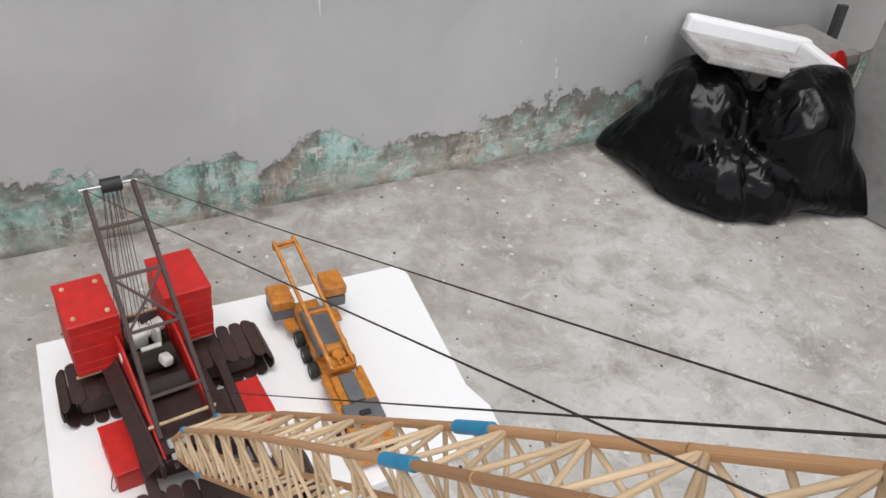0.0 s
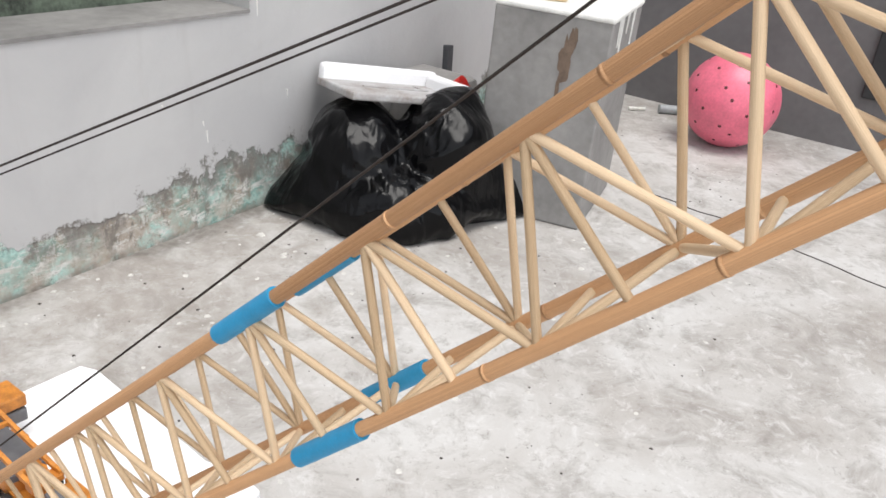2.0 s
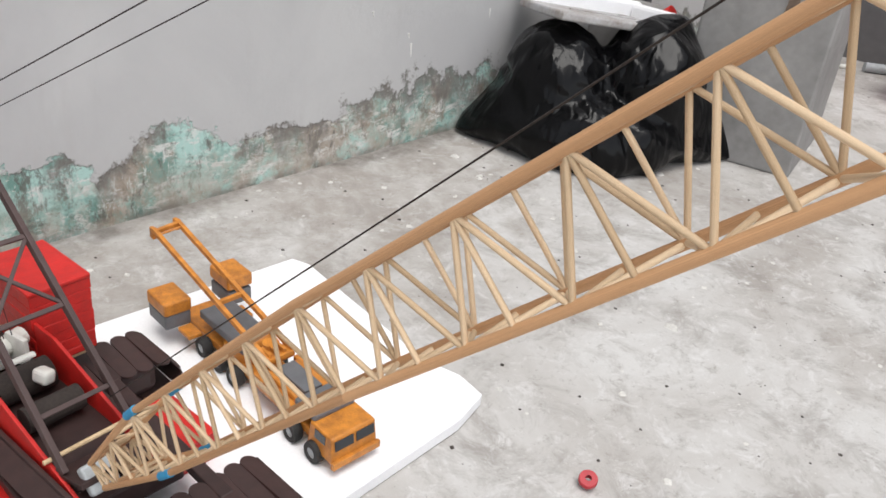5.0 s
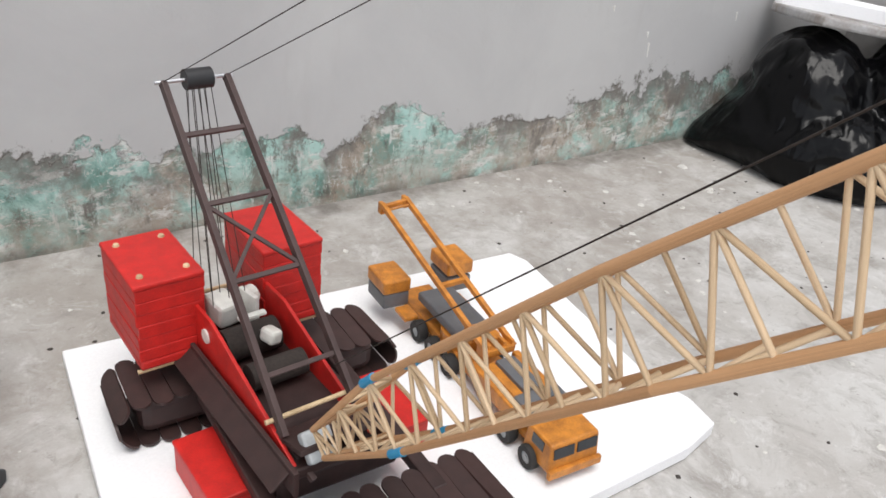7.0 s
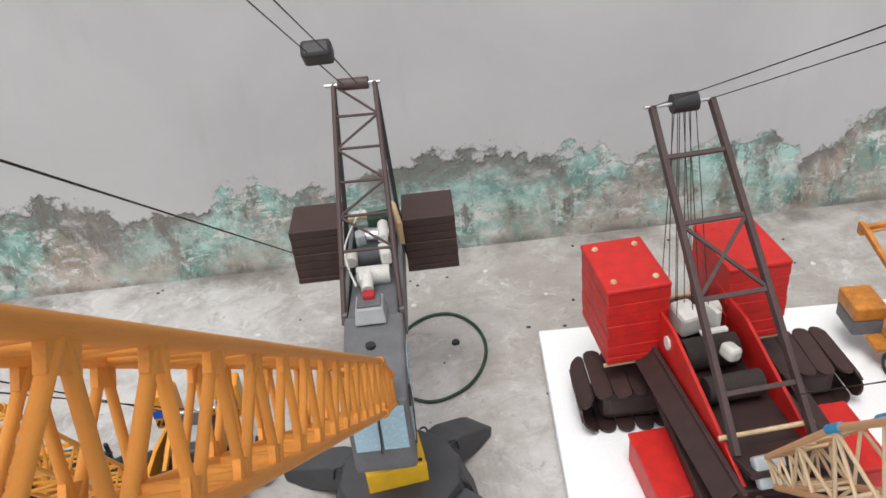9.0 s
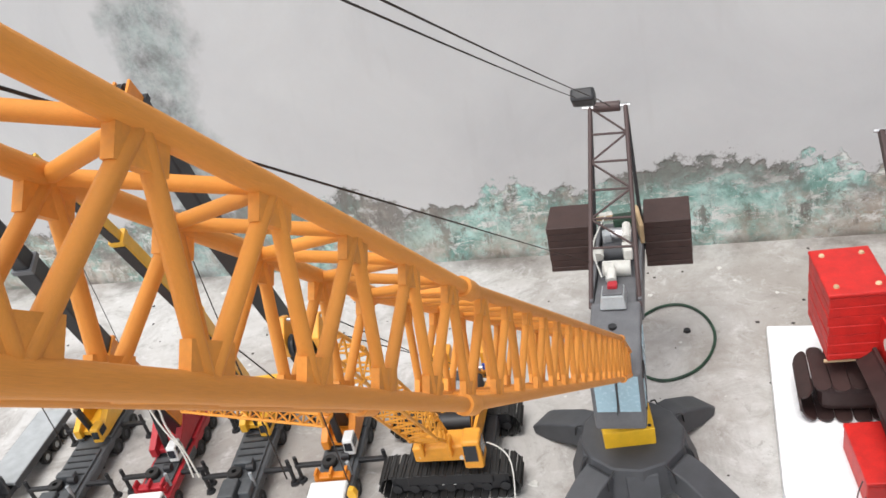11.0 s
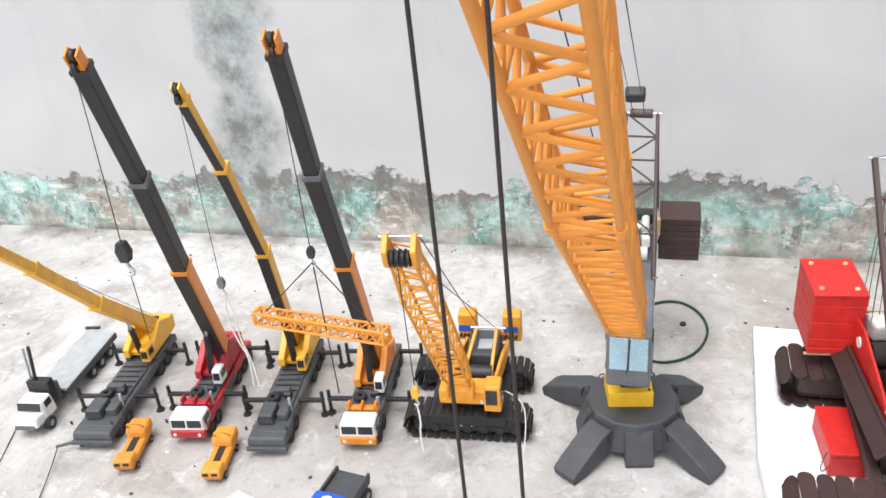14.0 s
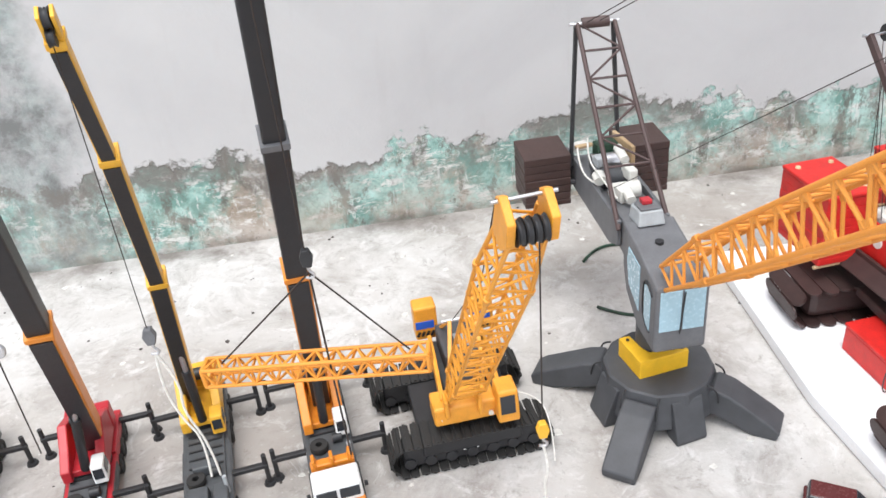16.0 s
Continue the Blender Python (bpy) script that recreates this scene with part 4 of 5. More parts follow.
# ---------------------------------------------------------------- grey pedestal crane with its yellow boom
def pedestal_crane():
    root = tagged(new("grey_pedestal_crane"), "handmade grey crane on splayed legs with a long yellow lattice boom", "crane")
    P = lambda n, bm, m, lab="", sm=False: part(n, bm, m, root, lab, sm)
    hx, hy = -0.077, -0.298
    bm = bmesh.new()
    bmesh.ops.create_cone(bm, cap_ends=True, segments=12, radius1=0.074, radius2=0.066, depth=0.048, matrix=pose(hx, hy, 0.04, 0, 0, 10))
    bmesh.ops.bevel(bm, geom=bm.edges[:], offset=0.002, segments=1, affect="EDGES")
    P("hub", bm, M["dark_grey"])
    for a, ln in ((233.6, 0.150), (325, 0.150), (148, 0.160), (51.5, 0.150)):
        w = 0.039
        bm = sheet([(0.045, 0.03), (0.070, 0.055), (0.09, 0.05), (ln - 0.012, 0.022), (ln, 0.013), (ln - 0.003, 0.0), (ln - 0.03, 0.0), (0.06, 0.022)], w, "y", 0.0, 0.0025)
        P("leg", put(bm, pose(hx, hy, 0, 0, 0, a)), M["dark_grey"], "splayed dark grey leg")
        for k in (-1, 1):
            cord("leg_hinge", [pose(hx, hy, 0, 0, 0, a) @ Vector(v) for v in ((0.064, k * 0.021, 0.062), (0.072, k * 0.0215, 0.06), (0.077, k * 0.0215, 0.05), (0.078, k * 0.0215, 0.04))], 0.0012, M["black"], root)
    for a in (281, 190, 99, 8):
        bm = sheet([(0.05, 0.055), (0.066, 0.054), (0.082, 0.006), (0.081, 0.0), (0.06, 0.0), (0.05, 0.02)], 0.040, "y", 0.0, 0.0015)
        P("short_foot", put(bm, pose(hx, hy, 0, 0, 0, a)), M["dark_grey"])
    # yellow bracket on the hub: a front bar and two arms, a little askew
    bk = pose(-0.078, -0.321, 0.0635, 0, 0, 9)
    bm = sheet([(-0.032, 0.0), (0.032, 0.0), (0.031, 0.012), (-0.012, 0.014), (-0.016, 0.022), (-0.02, 0.052), (-0.034, 0.052)], 0.026, "z", 0.013, 0.001)
    P("yellow_bracket", put(bm, bk), M["bright_yellow"], "bright yellow bracket below the cab")
    P("bracket_arm", put(block((0.010, 0.04, 0.024), (0.027, 0.032, 0.012), bevel=0.001), bk), M["bright_yellow"])
    for x, y, z in ((-0.026, 0.044, 0.0265), (0.026, 0.006, 0.0265)):
        P("bracket_bolt", put(tube((x, y, z - 0.002), (x, y, z + 0.001), 0.0022, 8), bk), M["black"])
    P("slew_column", tube((-0.08, -0.288, 0.062), (-0.08, -0.288, 0.15), 0.022, 20), M["dark_grey"], "", True)
    # cab: flat-sided body with pale panes
    body = sheet([(-0.368, 0.136), (-0.315, 0.134), (-0.272, 0.158), (-0.258, 0.19), (-0.256, 0.244), (-0.30, 0.237), (-0.368, 0.222)], 0.060, "x", -0.082, 0.004)
    cab = P("cab", body, M["mid_grey"], "rounded grey driver's cab")
    for s in (-1, 1):
        part("front_pane", block((0.0240, 0.0015, 0.052), (-0.082 + s * 0.0132, -0.3682, 0.191), bevel=0.0006), M["pane"], cab, "pale blue front pane")
        part("side_pane", sheet([(-0.352, 0.157), (-0.336, 0.160), (-0.334, 0.208), (-0.345, 0.213), (-0.354, 0.205)], 0.0015, "x", -0.082 + s * 0.0302, 0.0004), M["pane"], cab)
        part("door_pane", sheet([(-0.318, 0.160), (-0.284, 0.176), (-0.276, 0.205), (-0.280, 0.224), (-0.318, 0.220)], 0.0015, "x", -0.082 + s * 0.0302, 0.0004), M["pane"], cab)
        cord("pane_frame", [(-0.082 + s * 0.0308, -0.354, 0.156), (-0.082 + s * 0.0308, -0.331, 0.159), (-0.082 + s * 0.0308, -0.331, 0.212), (-0.082 + s * 0.0308, -0.345, 0.217), (-0.082 + s * 0.0308, -0.358, 0.206)], 0.0011, M["black"], cab)
    part("wiper", block((0.0012, 0.0012, 0.054), (-0.082, -0.3695, 0.188), (0, 4, 0)), M["black"], cab)
    part("roof_cap", tube((-0.085, -0.301, 0.235), (-0.085, -0.301, 0.2395), 0.005, 12), M["black"], cab)
    # narrow deck to the rear
    P("deck", sheet([(-0.275, 0.19), (-0.22, 0.198), (-0.015, 0.192), (-0.015, 0.218), (-0.12, 0.222), (-0.258, 0.242)], 0.052, "x", -0.083, 0.003), M["mid_grey"])
    for s in (-1, 1):
        P("deck_side", sheet([(-0.245, 0.205), (-0.215, 0.192), (-0.01, 0.188), (-0.01, 0.230), (-0.12, 0.236), (-0.245, 0.238)], 0.005, "x", -0.083 + s * 0.0295, 0.001), M["mid_grey"])
    P("control_box", block((0.032, 0.036, 0.018), (-0.084, -0.256, 0.25), (-6, 0, 0), bevel=0.002, taper=(0.86, 0.86)), M["light_grey"])
    P("control_face", block((0.024, 0.024, 0.003), (-0.084, -0.257, 0.2605), (-6, 0, 0), bevel=0.0008), M["mid_grey"])
    P("red_button", block((0.012, 0.013, 0.006), (-0.084, -0.251, 0.264), (-6, 0, 0), bevel=0.0015), M["truck_red"], "red square button")
    # machinery
    for y, r, m in ((-0.175, 0.011, "off_white"), (-0.135, 0.013, "dark_grey"), (-0.09, 0.012, "steel")):
        P("winch_drum", tube((-0.101, y, 0.239), (-0.065, y, 0.239), r, 16), M[m], "", True)
    for x, y, z, s, m in ((-0.091, -0.19, 0.243, (0.014, 0.02, 0.018), "off_white"), (-0.069, -0.15, 0.25, (0.012, 0.024, 0.016), "off_white"), (-0.097, -0.112, 0.252, (0.012, 0.016, 0.014), "light_grey"), (-0.075, -0.068, 0.248, (0.03, 0.02, 0.02), "hose_green"), (-0.102, -0.04, 0.243, (0.02, 0.014, 0.01), "off_white"), (-0.054, -0.08, 0.25, (0.006, 0.06, 0.03), "ply")):
        P("motor_part", block(s, (x, y, z), (0, 0, 8), bevel=0.002), M[m])
    for x, y, z, r, ln in ((-0.108, -0.15, 0.246, 0.008, 0.012), (-0.07, -0.12, 0.26, 0.006, 0.03), (-0.088, -0.205, 0.246, 0.006, 0.02)):
        P("gear_motor", tube((x, y - ln / 2, z), (x, y + ln / 2, z + 0.004), r, 14), M["off_white"], "", True)
    cord("cable", [(-0.101, -0.20, 0.243), (-0.114, -0.17, 0.262), (-0.112, -0.11, 0.257), (-0.097, -0.06, 0.262)], 0.0012, M["off_white"], root)
    cord("cable", [(-0.118, -0.085, 0.262), (-0.12, -0.10, 0.245), (-0.117, -0.13, 0.236), (-0.11, -0.15, 0.24)], 0.0012, M["white_rope"], root)
    P("strap", block((0.024, 0.008, 0.004), (-0.102, -0.06, 0.252), (0, 0, 6), bevel=0.001), M["ply"], "pale wooden strap")
    # counterweights either side of the deck
    for x in (-0.155, -0.017):
        cw = part("counterweight", block((0.064, 0.068, 0.008), (0, 0, 0.004), bevel=0.001), M["cw_brown"], root, "stack of dark brown counterweight slabs")
        cw.matrix_local = pose(x, -0.036, 0.172, 0, 0, 0)
        for k in range(6):
            part("slab", block((0.0635 + 0.001 * (k % 2), 0.067 + 0.001 * (k % 3), 0.0108), (0, 0, 0.0137 + 0.0111 * k), bevel=0.0012), M["cw_brown"], cw)
    for y in (-0.06, -0.02):
        rod("counterweight_arm", (-0.16, y, 0.2), (-0.005, y, 0.2), 0.004, M["dark_grey"], root, 8)
    # lattice mast leaning back, and its rear struts
    feet = [Vector((-0.114, -0.248, 0.228)), Vector((-0.054, -0.248, 0.228))]
    tops = [Vector((-0.106, -0.043, 0.414)), Vector((-0.059, -0.047, 0.414))]
    for a, b in zip(feet, tops):
        rod("mast_leg", a, b, 0.003, M["mast_brown"], root, 10)
    n = 7
    for k in range(2, n + 1):
        a, b = feet[0].lerp(tops[0], k / n), feet[1].lerp(tops[1], k / n)
        rod("mast_rung", a, b, 0.0017, M["mast_brown"], root, 8)
        if k > 2:
            c = feet[k % 2].lerp(tops[k % 2], (k - 1) / n)
            rod("mast_brace", c, (b, a)[k % 2], 0.0015, M["mast_brown"], root, 8)
    for x, t in ((-0.119, tops[0]), (-0.052, tops[1])):
        bar("rear_strut", (x, -0.055, 0.222), t + Vector((0.0, 0.006, 0)), 0.005, 0.006, M["black"], root, up=(0, 1, 0))
    rod("mast_axle", tops[0] + Vector((-0.01, 0, 0)), tops[1] + Vector((0.006, 0, 0)), 0.0022, M["steel"], root, 10)
    P("mast_drum", tube(tops[0].lerp(tops[1], 0.12), tops[0].lerp(tops[1], 0.85), 0.007, 18), M["mast_brown"], "", True)
    # the long yellow boom
    cen = [(-0.083, -0.360, 0.230), (-0.084, -0.45, 0.309), (-0.0885, -0.893, 0.671), (-0.0885, -1.060, 0.824), (-0.0870, -1.130, 0.873)]
    siz = [(0.038, 0.026), (0.041, 0.040), (0.036, 0.038), (0.031, 0.036), (0.024, 0.026)]
    st = lattice(root, cen, siz, 0.0025, 0.0017, 0.041, M["boom_yellow"], M["boom_yellow"], (0, 0, 1), cross=False)
    for i in (1, 2):
        d = (st[i + 1][0] - st[i][0]).normalized()
        for a in st[i]:
            rod("joint_collar", a - d * 0.006, a + d * 0.006, 0.0036, M["boom_yellow"], root, 12)
        bar("joint_plate", st[i][3], st[i][2], 0.003, 0.005, M["boom_yellow"], root, up=d)
        bar("joint_plate", st[i][0], st[i][1], 0.003, 0.005, M["boom_yellow"], root, up=d)
    # gusset plates where braces meet the chords
    for i in (1, 2):
        a, b = st[i], st[i + 1]
        d = (b[0] - a[0]).normalized()
        n = max(1, round((Vector(cen[i + 1]) - Vector(cen[i])).length / 0.041))
        for lo, hi_ in ((3, 0), (1, 2)):
            for k in range(2 * n):
                t = k / n / 2
                e, f = (a[lo].lerp(b[lo], t), a[hi_].lerp(b[hi_], t)) if k % 2 == 0 else (a[hi_].lerp(b[hi_], t), a[lo].lerp(b[lo], t))
                bar("gusset", e, e.lerp(f, 0.2), 0.0022, 0.012, M["boom_yellow"], root, up=d, bevel=0.0)
    d = (Vector(cen[4]) - Vector(cen[3])).normalized()
    side = d.cross(Vector((0, 0, 1))).normalized()
    hi = side.cross(d).normalized()
    fm = Matrix((side, d, hi)).transposed().to_4x4()
    fm = fm @ Matrix.Scale(0.86, 4)
    fm.translation = Vector((-0.0870, -1.137, 0.879))
    for s in (-1, 1):
        bm = sheet([(-0.005, 0.0165), (0.006, 0.018), (0.0085, 0.0155), (0.009, -0.014), (0.006, -0.0185), (-0.003, -0.018), (-0.007, -0.012)], 0.0078, "x", s * 0.0138, 0.001)
        P("head_cheek", put(bm, fm), M["boom_yellow"], "thick yellow head plate with worn paint")
    bm = sheet([(0.001, 0.005), (0.0093, 0.003), (0.009, 0.0135), (0.003, 0.0155)], 0.0081, "x", 0.0138, 0.0004)
    P("worn_patch", put(bm, fm), M["ply"], "bare chipped patch on the head plate")
    P("head_bar", put(block((0.022, 0.004, 0.003), (0, 0.005, 0.002)), fm), M["boom_yellow"])
    P("head_bar", put(block((0.022, 0.008, 0.003), (0, -0.003, -0.0165)), fm), M["boom_yellow"])
    for yy, zz in ((0.004, 0.0118), (0.005, -0.0132)):
        a, b = fm @ Vector((-0.0205, yy, zz)), fm @ Vector((0.0205, yy, zz))
        rod("head_pin", a, b, 0.00095, M["steel"], root, 12)
        for x in (0.0076, 0.0047):
            sheave(root, fm @ Vector((x, yy, zz)), 0.0067, 0.0023, M["steel"], side)
    for zz in (-0.0115,):
        rod("bolt", fm @ Vector((-0.0192, 0.002, zz)), fm @ Vector((-0.0178, 0.002, zz)), 0.0028, M["orange"], root, 12)
    P("rope_drum", tube(fm @ Vector((-0.0105, -0.003, 0.015)), fm @ Vector((-0.0165, -0.003, 0.015)), 0.0048, 16), M["rope"], "", True)
    cord("head_cord", [fm @ Vector((-0.0105, -0.002, 0.019)), fm @ Vector((-0.004, -0.004, 0.014)), fm @ Vector((-0.002, 0.002, 0.008)), fm @ Vector((-0.008, 0.006, 0.004))], 0.0006, M["rope"], root)
    # ropes
    m = tops[0].lerp(tops[1], 0.4) + Vector((0, -0.004, 0.002))
    head = fm @ Vector((-0.0125, -0.003, 0.02))
    blk = m.lerp(head, 0.245)
    P("rope_block", block((0.024, 0.022, 0.014), blk, (-40, 0, 0), bevel=0.003), M["black"], "black rope block")
    for s in (-1, 1):
        cord("pendant_rope", [m + side * 0.008 * s, blk + side * 0.008 * s], 0.0006, M["rope"], root)
        cord("pendant_rope", [blk + side * 0.007 * s, head + side * 0.003 * s], 0.0004, M["rope"], root, sag=0.002)
    cord("hoist_rope", [(-0.1, -0.17, 0.24), fm @ Vector((0.004, -0.02, 0.016))], 0.00035, M["rope"], root)
    for x in (-0.0045, 0.0115):
        p = fm @ Vector((x, 0.0125, -0.0115))
        cord("hoist_line", [p, p + Vector((0.007, 0, -0.4)), p + Vector((0.012, 0, -0.75))], 0.00048, M["rope"], root)
    return root


pedestal_crane()


# ---------------------------------------------------------------- telescopic truck cranes in a row
def truck_crane(x, y, yaw, look_, label, boom, widths, cab_kind, length=0.25, outrig=(0.085, 0.215), house=None, wide=0.056):
    """Front towards -y. boom: base, first joint, second joint and tip in the yard's coordinates."""
    root = tagged(new("truck_crane"), label, "crane", "truck cranes in a row")
    world_m = pose(x, y, 0, 0, 0, yaw)
    root.matrix_world = world_m
    inv = world_m.inverted()
    P = lambda n, bm, m, lab="", sm=False: part(n, bm, M[m], root, lab, sm)
    w = wide
    base, up, trim = look_["base"], look_["house"], look_["boom"]
    P("chassis", block((w, length - 0.01, 0.014), (0, length / 2, 0.0265), bevel=0.002), base)
    P("deck_plate", block((w * 0.78, length * 0.4, 0.004), (0, 0.1, 0.0352), bevel=0.001), "chassis")
    for s in (-1, 1):
        P("side_box", block((0.009, 0.05, 0.014), (s * (w / 2 - 0.003), 0.115, 0.025), bevel=0.002), "chassis")
        P("mudguard", block((0.012, 0.07, 0.004), (s * (w / 2 - 0.006), length - 0.055, 0.036), bevel=0.001), base)
    for yy in (0.022, 0.05, length - 0.085, length - 0.055, length - 0.025):
        for s in (-1, 1):
            wheel(root, s * (w / 2 - 0.004), yy, 0.0125, 0.0125, 0.011, M["dark_grey"])
    if cab_kind == "wide":
        cab = P("cab", block((w, 0.036, 0.03), (0, 0.014, 0.036), bevel=0.0035, taper=(0.96, 0.88)), look_["cab"], "white driver's cab")
        P("bumper", block((w * 1.02, 0.008, 0.014), (0, -0.003, 0.022), bevel=0.002), look_["trim"])
        for s in (-1, 1):
            part("windscreen", block((w * 0.4, 0.0015, 0.013), (s * w * 0.23, -0.0035, 0.0405), (-6, 0, 0), bevel=0.0006), M["dark_pane"], cab)
            part("side_window", block((0.0015, 0.02, 0.012), (s * w * 0.486, 0.014, 0.041)), M["dark_pane"], cab)
        P("rack", block((w * 0.9, 0.012, 0.01), (0, 0.044, 0.043), bevel=0.002), look_["trim"])
        for s in (-1, 0, 1):
            P("rack_post", block((0.004, 0.014, 0.012), (s * w * 0.36, 0.044, 0.05), (0, 12 * s, 0), bevel=0.001), look_["trim"])
    else:
        P("low_nose", block((w * 1.12, 0.05, 0.014), (0, 0.012, 0.026), bevel=0.003, taper=(0.94, 0.9)), "chassis", "low dark grey front deck")
        P("nose_lip", block((w * 1.16, 0.006, 0.007), (0, -0.014, 0.016), bevel=0.001), "chassis")
        cab = P("cab", block((w * 0.46, 0.04, 0.016), (-w * 0.16, 0.04, 0.042), bevel=0.002, taper=(0.9, 0.85)), "chassis")
        part("cab_window", block((w * 0.4, 0.0012, 0.009), (-w * 0.16, 0.0205, 0.043), (-14, 0, 0)), M["dark_pane"], cab)
        P("tool_box", block((w * 0.3, 0.03, 0.012), (w * 0.27, 0.045, 0.04), bevel=0.002), "chassis")
        P("boom_rest", block((w * 0.5, 0.012, 0.014), (0, 0.09, 0.044), bevel=0.002), "chassis")
        if cab_kind == "long":
            P("tow_bar", tube((-w * 0.5, -0.012, 0.016), (-w * 1.0, -0.02, 0.012), 0.0025, 8), "chassis")
    P("spare_wheel", put(ring(0.011, 0.004, 0.008), pose(-w * 0.2, 0.075, 0.042, 0, 90, 0)), "rubber", "", True)
    P("hose_reel", tube((w * 0.1, 0.083, 0.043), (w * 0.3, 0.083, 0.043), 0.006, 12), "black", "", True)
    P("exhaust", tube((w * 0.4, 0.055, 0.034), (w * 0.4, 0.055, 0.058), 0.0025, 8), "light_grey", "", True)
    for s in (-1, 1):
        P("mirror", block((0.004, 0.002, 0.007), (s * (w * 0.5 + 0.004), 0.0, 0.044), bevel=0.0006), "black")
        P("headlight", tube((s * w * 0.36, -0.0075, 0.023), (s * w * 0.36, -0.009, 0.023), 0.003, 10), "off_white")
        P("tail_lamp", block((0.006, 0.0015, 0.004), (s * w * 0.4, length - 0.004, 0.027)), "truck_red")
    for k in range(5):
        P("deck_rib", block((w * 0.7, 0.002, 0.0016), (0, 0.1 + 0.014 * k, 0.038)), "black")
    for yy in outrig:
        for s in (-1, 1):
            P("outrigger_beam", block((0.05, 0.007, 0.006), (s * (w / 2 + 0.016), yy, 0.03), bevel=0.001), "black")
            P("outrigger_jack", tube((s * (w / 2 + 0.038), yy, 0.046), (s * (w / 2 + 0.038), yy, 0.004), 0.003, 10), "black", "", True)
            P("outrigger_pad", tube((s * (w / 2 + 0.038), yy, 0.0), (s * (w / 2 + 0.038), yy, 0.004), 0.0075, 12, 0.006), "black", "", True)
    pts = [inv @ Vector(p) for p in boom]
    b0 = pts[0]
    cy = b0.y
    P("turntable", tube((0, cy - 0.02, 0.033), (0, cy - 0.02, 0.043), 0.024, 18), "black", "", True)
    for s in (-1, 1):
        P("house_side", sheet([(cy - 0.055, 0.042), (cy + 0.03, 0.042), (cy + 0.032, 0.072), (cy - 0.005, 0.088), (cy - 0.03, 0.07), (cy - 0.055, 0.058)], 0.011, "x", s * (w / 2 - 0.008), 0.0015), up)
    P("counterweight", block((w * 0.96, 0.022, 0.03), (0, cy + 0.034, 0.058), bevel=0.003), up)
    P("house_floor", block((w * 0.9, 0.07, 0.008), (0, cy - 0.012, 0.046), bevel=0.001), up)
    op = P("operator_cab", block((0.016, 0.026, 0.026), (w * 0.34, cy - 0.058, 0.057), bevel=0.002, taper=(0.92, 0.85)), look_["op"], "small operator's cab")
    part("cab_front_window", block((0.011, 0.001, 0.013), (w * 0.34, cy - 0.0705, 0.0585), (-7, 0, 0)), M["dark_pane"], op)
    part("cab_side_window", block((0.001, 0.017, 0.012), (w * 0.34 + 0.0078, cy - 0.058, 0.06)), M["dark_pane"], op)
    P("winch", tube((-w * 0.25, cy + 0.012, 0.078), (w * 0.25, cy + 0.012, 0.078), 0.008, 14), "black", "", True)
    # telescopic boom
    d = (pts[-1] - pts[0]).normalized()
    sec = [(pts[0], pts[2], widths[0], trim), (pts[2], pts[1], widths[1], look_["tele"]), (pts[1], pts[3], widths[2], look_["tele"])]
    for k, (p, q, ww, mt) in enumerate(sec):
        bar("boom_section", p - d * (0.0 if k == 0 else 0.02), q, ww, ww * 1.15, M[mt], root, up=(0, 1, 1), bevel=0.002)
        bar("boom_collar", q - d * 0.004, q + d * 0.003, ww * 1.1, ww * 1.25, M[(trim, look_["collar"], mt)[k]], root, up=(0, 1, 1))
    if look_.get("belly"):
        off = d.cross(Vector((1, 0, 0))).normalized()
        off = -off if off.y > 0 else off
        for p, q, ww, mt in sec if look_["tele"] != look_["belly"] else sec[:1]:
            bar("boom_belly", p + off * ww * 0.42, q - d * 0.006 + off * ww * 0.42, ww * 0.86, ww * 0.5, M[look_["belly"]], root, up=(0, 1, 1))
    foot = Vector((0, cy - 0.045, 0.05))
    hit = pts[0].lerp(pts[2], 0.55)
    rod("lift_cylinder", foot, foot.lerp(hit, 0.6), 0.0055, M["black"], root, 12)
    rod("lift_ram", foot.lerp(hit, 0.55), hit, 0.003, M["steel"], root, 10)
    tip = pts[3]
    for s in (-1, 1):
        bar("head_plate", tip + Vector((s * widths[2] * 0.36, 0, 0)) - d * 0.006, tip + Vector((s * widths[2] * 0.36, -0.004, 0)) + d * 0.024, 0.0028, widths[2] * 0.85, M[look_["head"]], root, up=(0, 1, 1))
    bar("head_block", tip - d * 0.004, tip + d * 0.010, widths[2] * 0.74, widths[2] * 1.0, M[look_["head"]], root, up=(0, 1, 1), bevel=0.002)
    sheave(root, tip + d * 0.018 + Vector((0, -0.003, 0)), 0.0075, 0.005, M["black"])
    sheave(root, tip + d * 0.004 + Vector((0, -0.010, 0)), 0.0065, 0.005, M["black"])
    cord("top_rope", [pts[0] + Vector((0, 0.004, 0.02)), tip + d * 0.026], 0.0005, M["rope"], root)
    return root


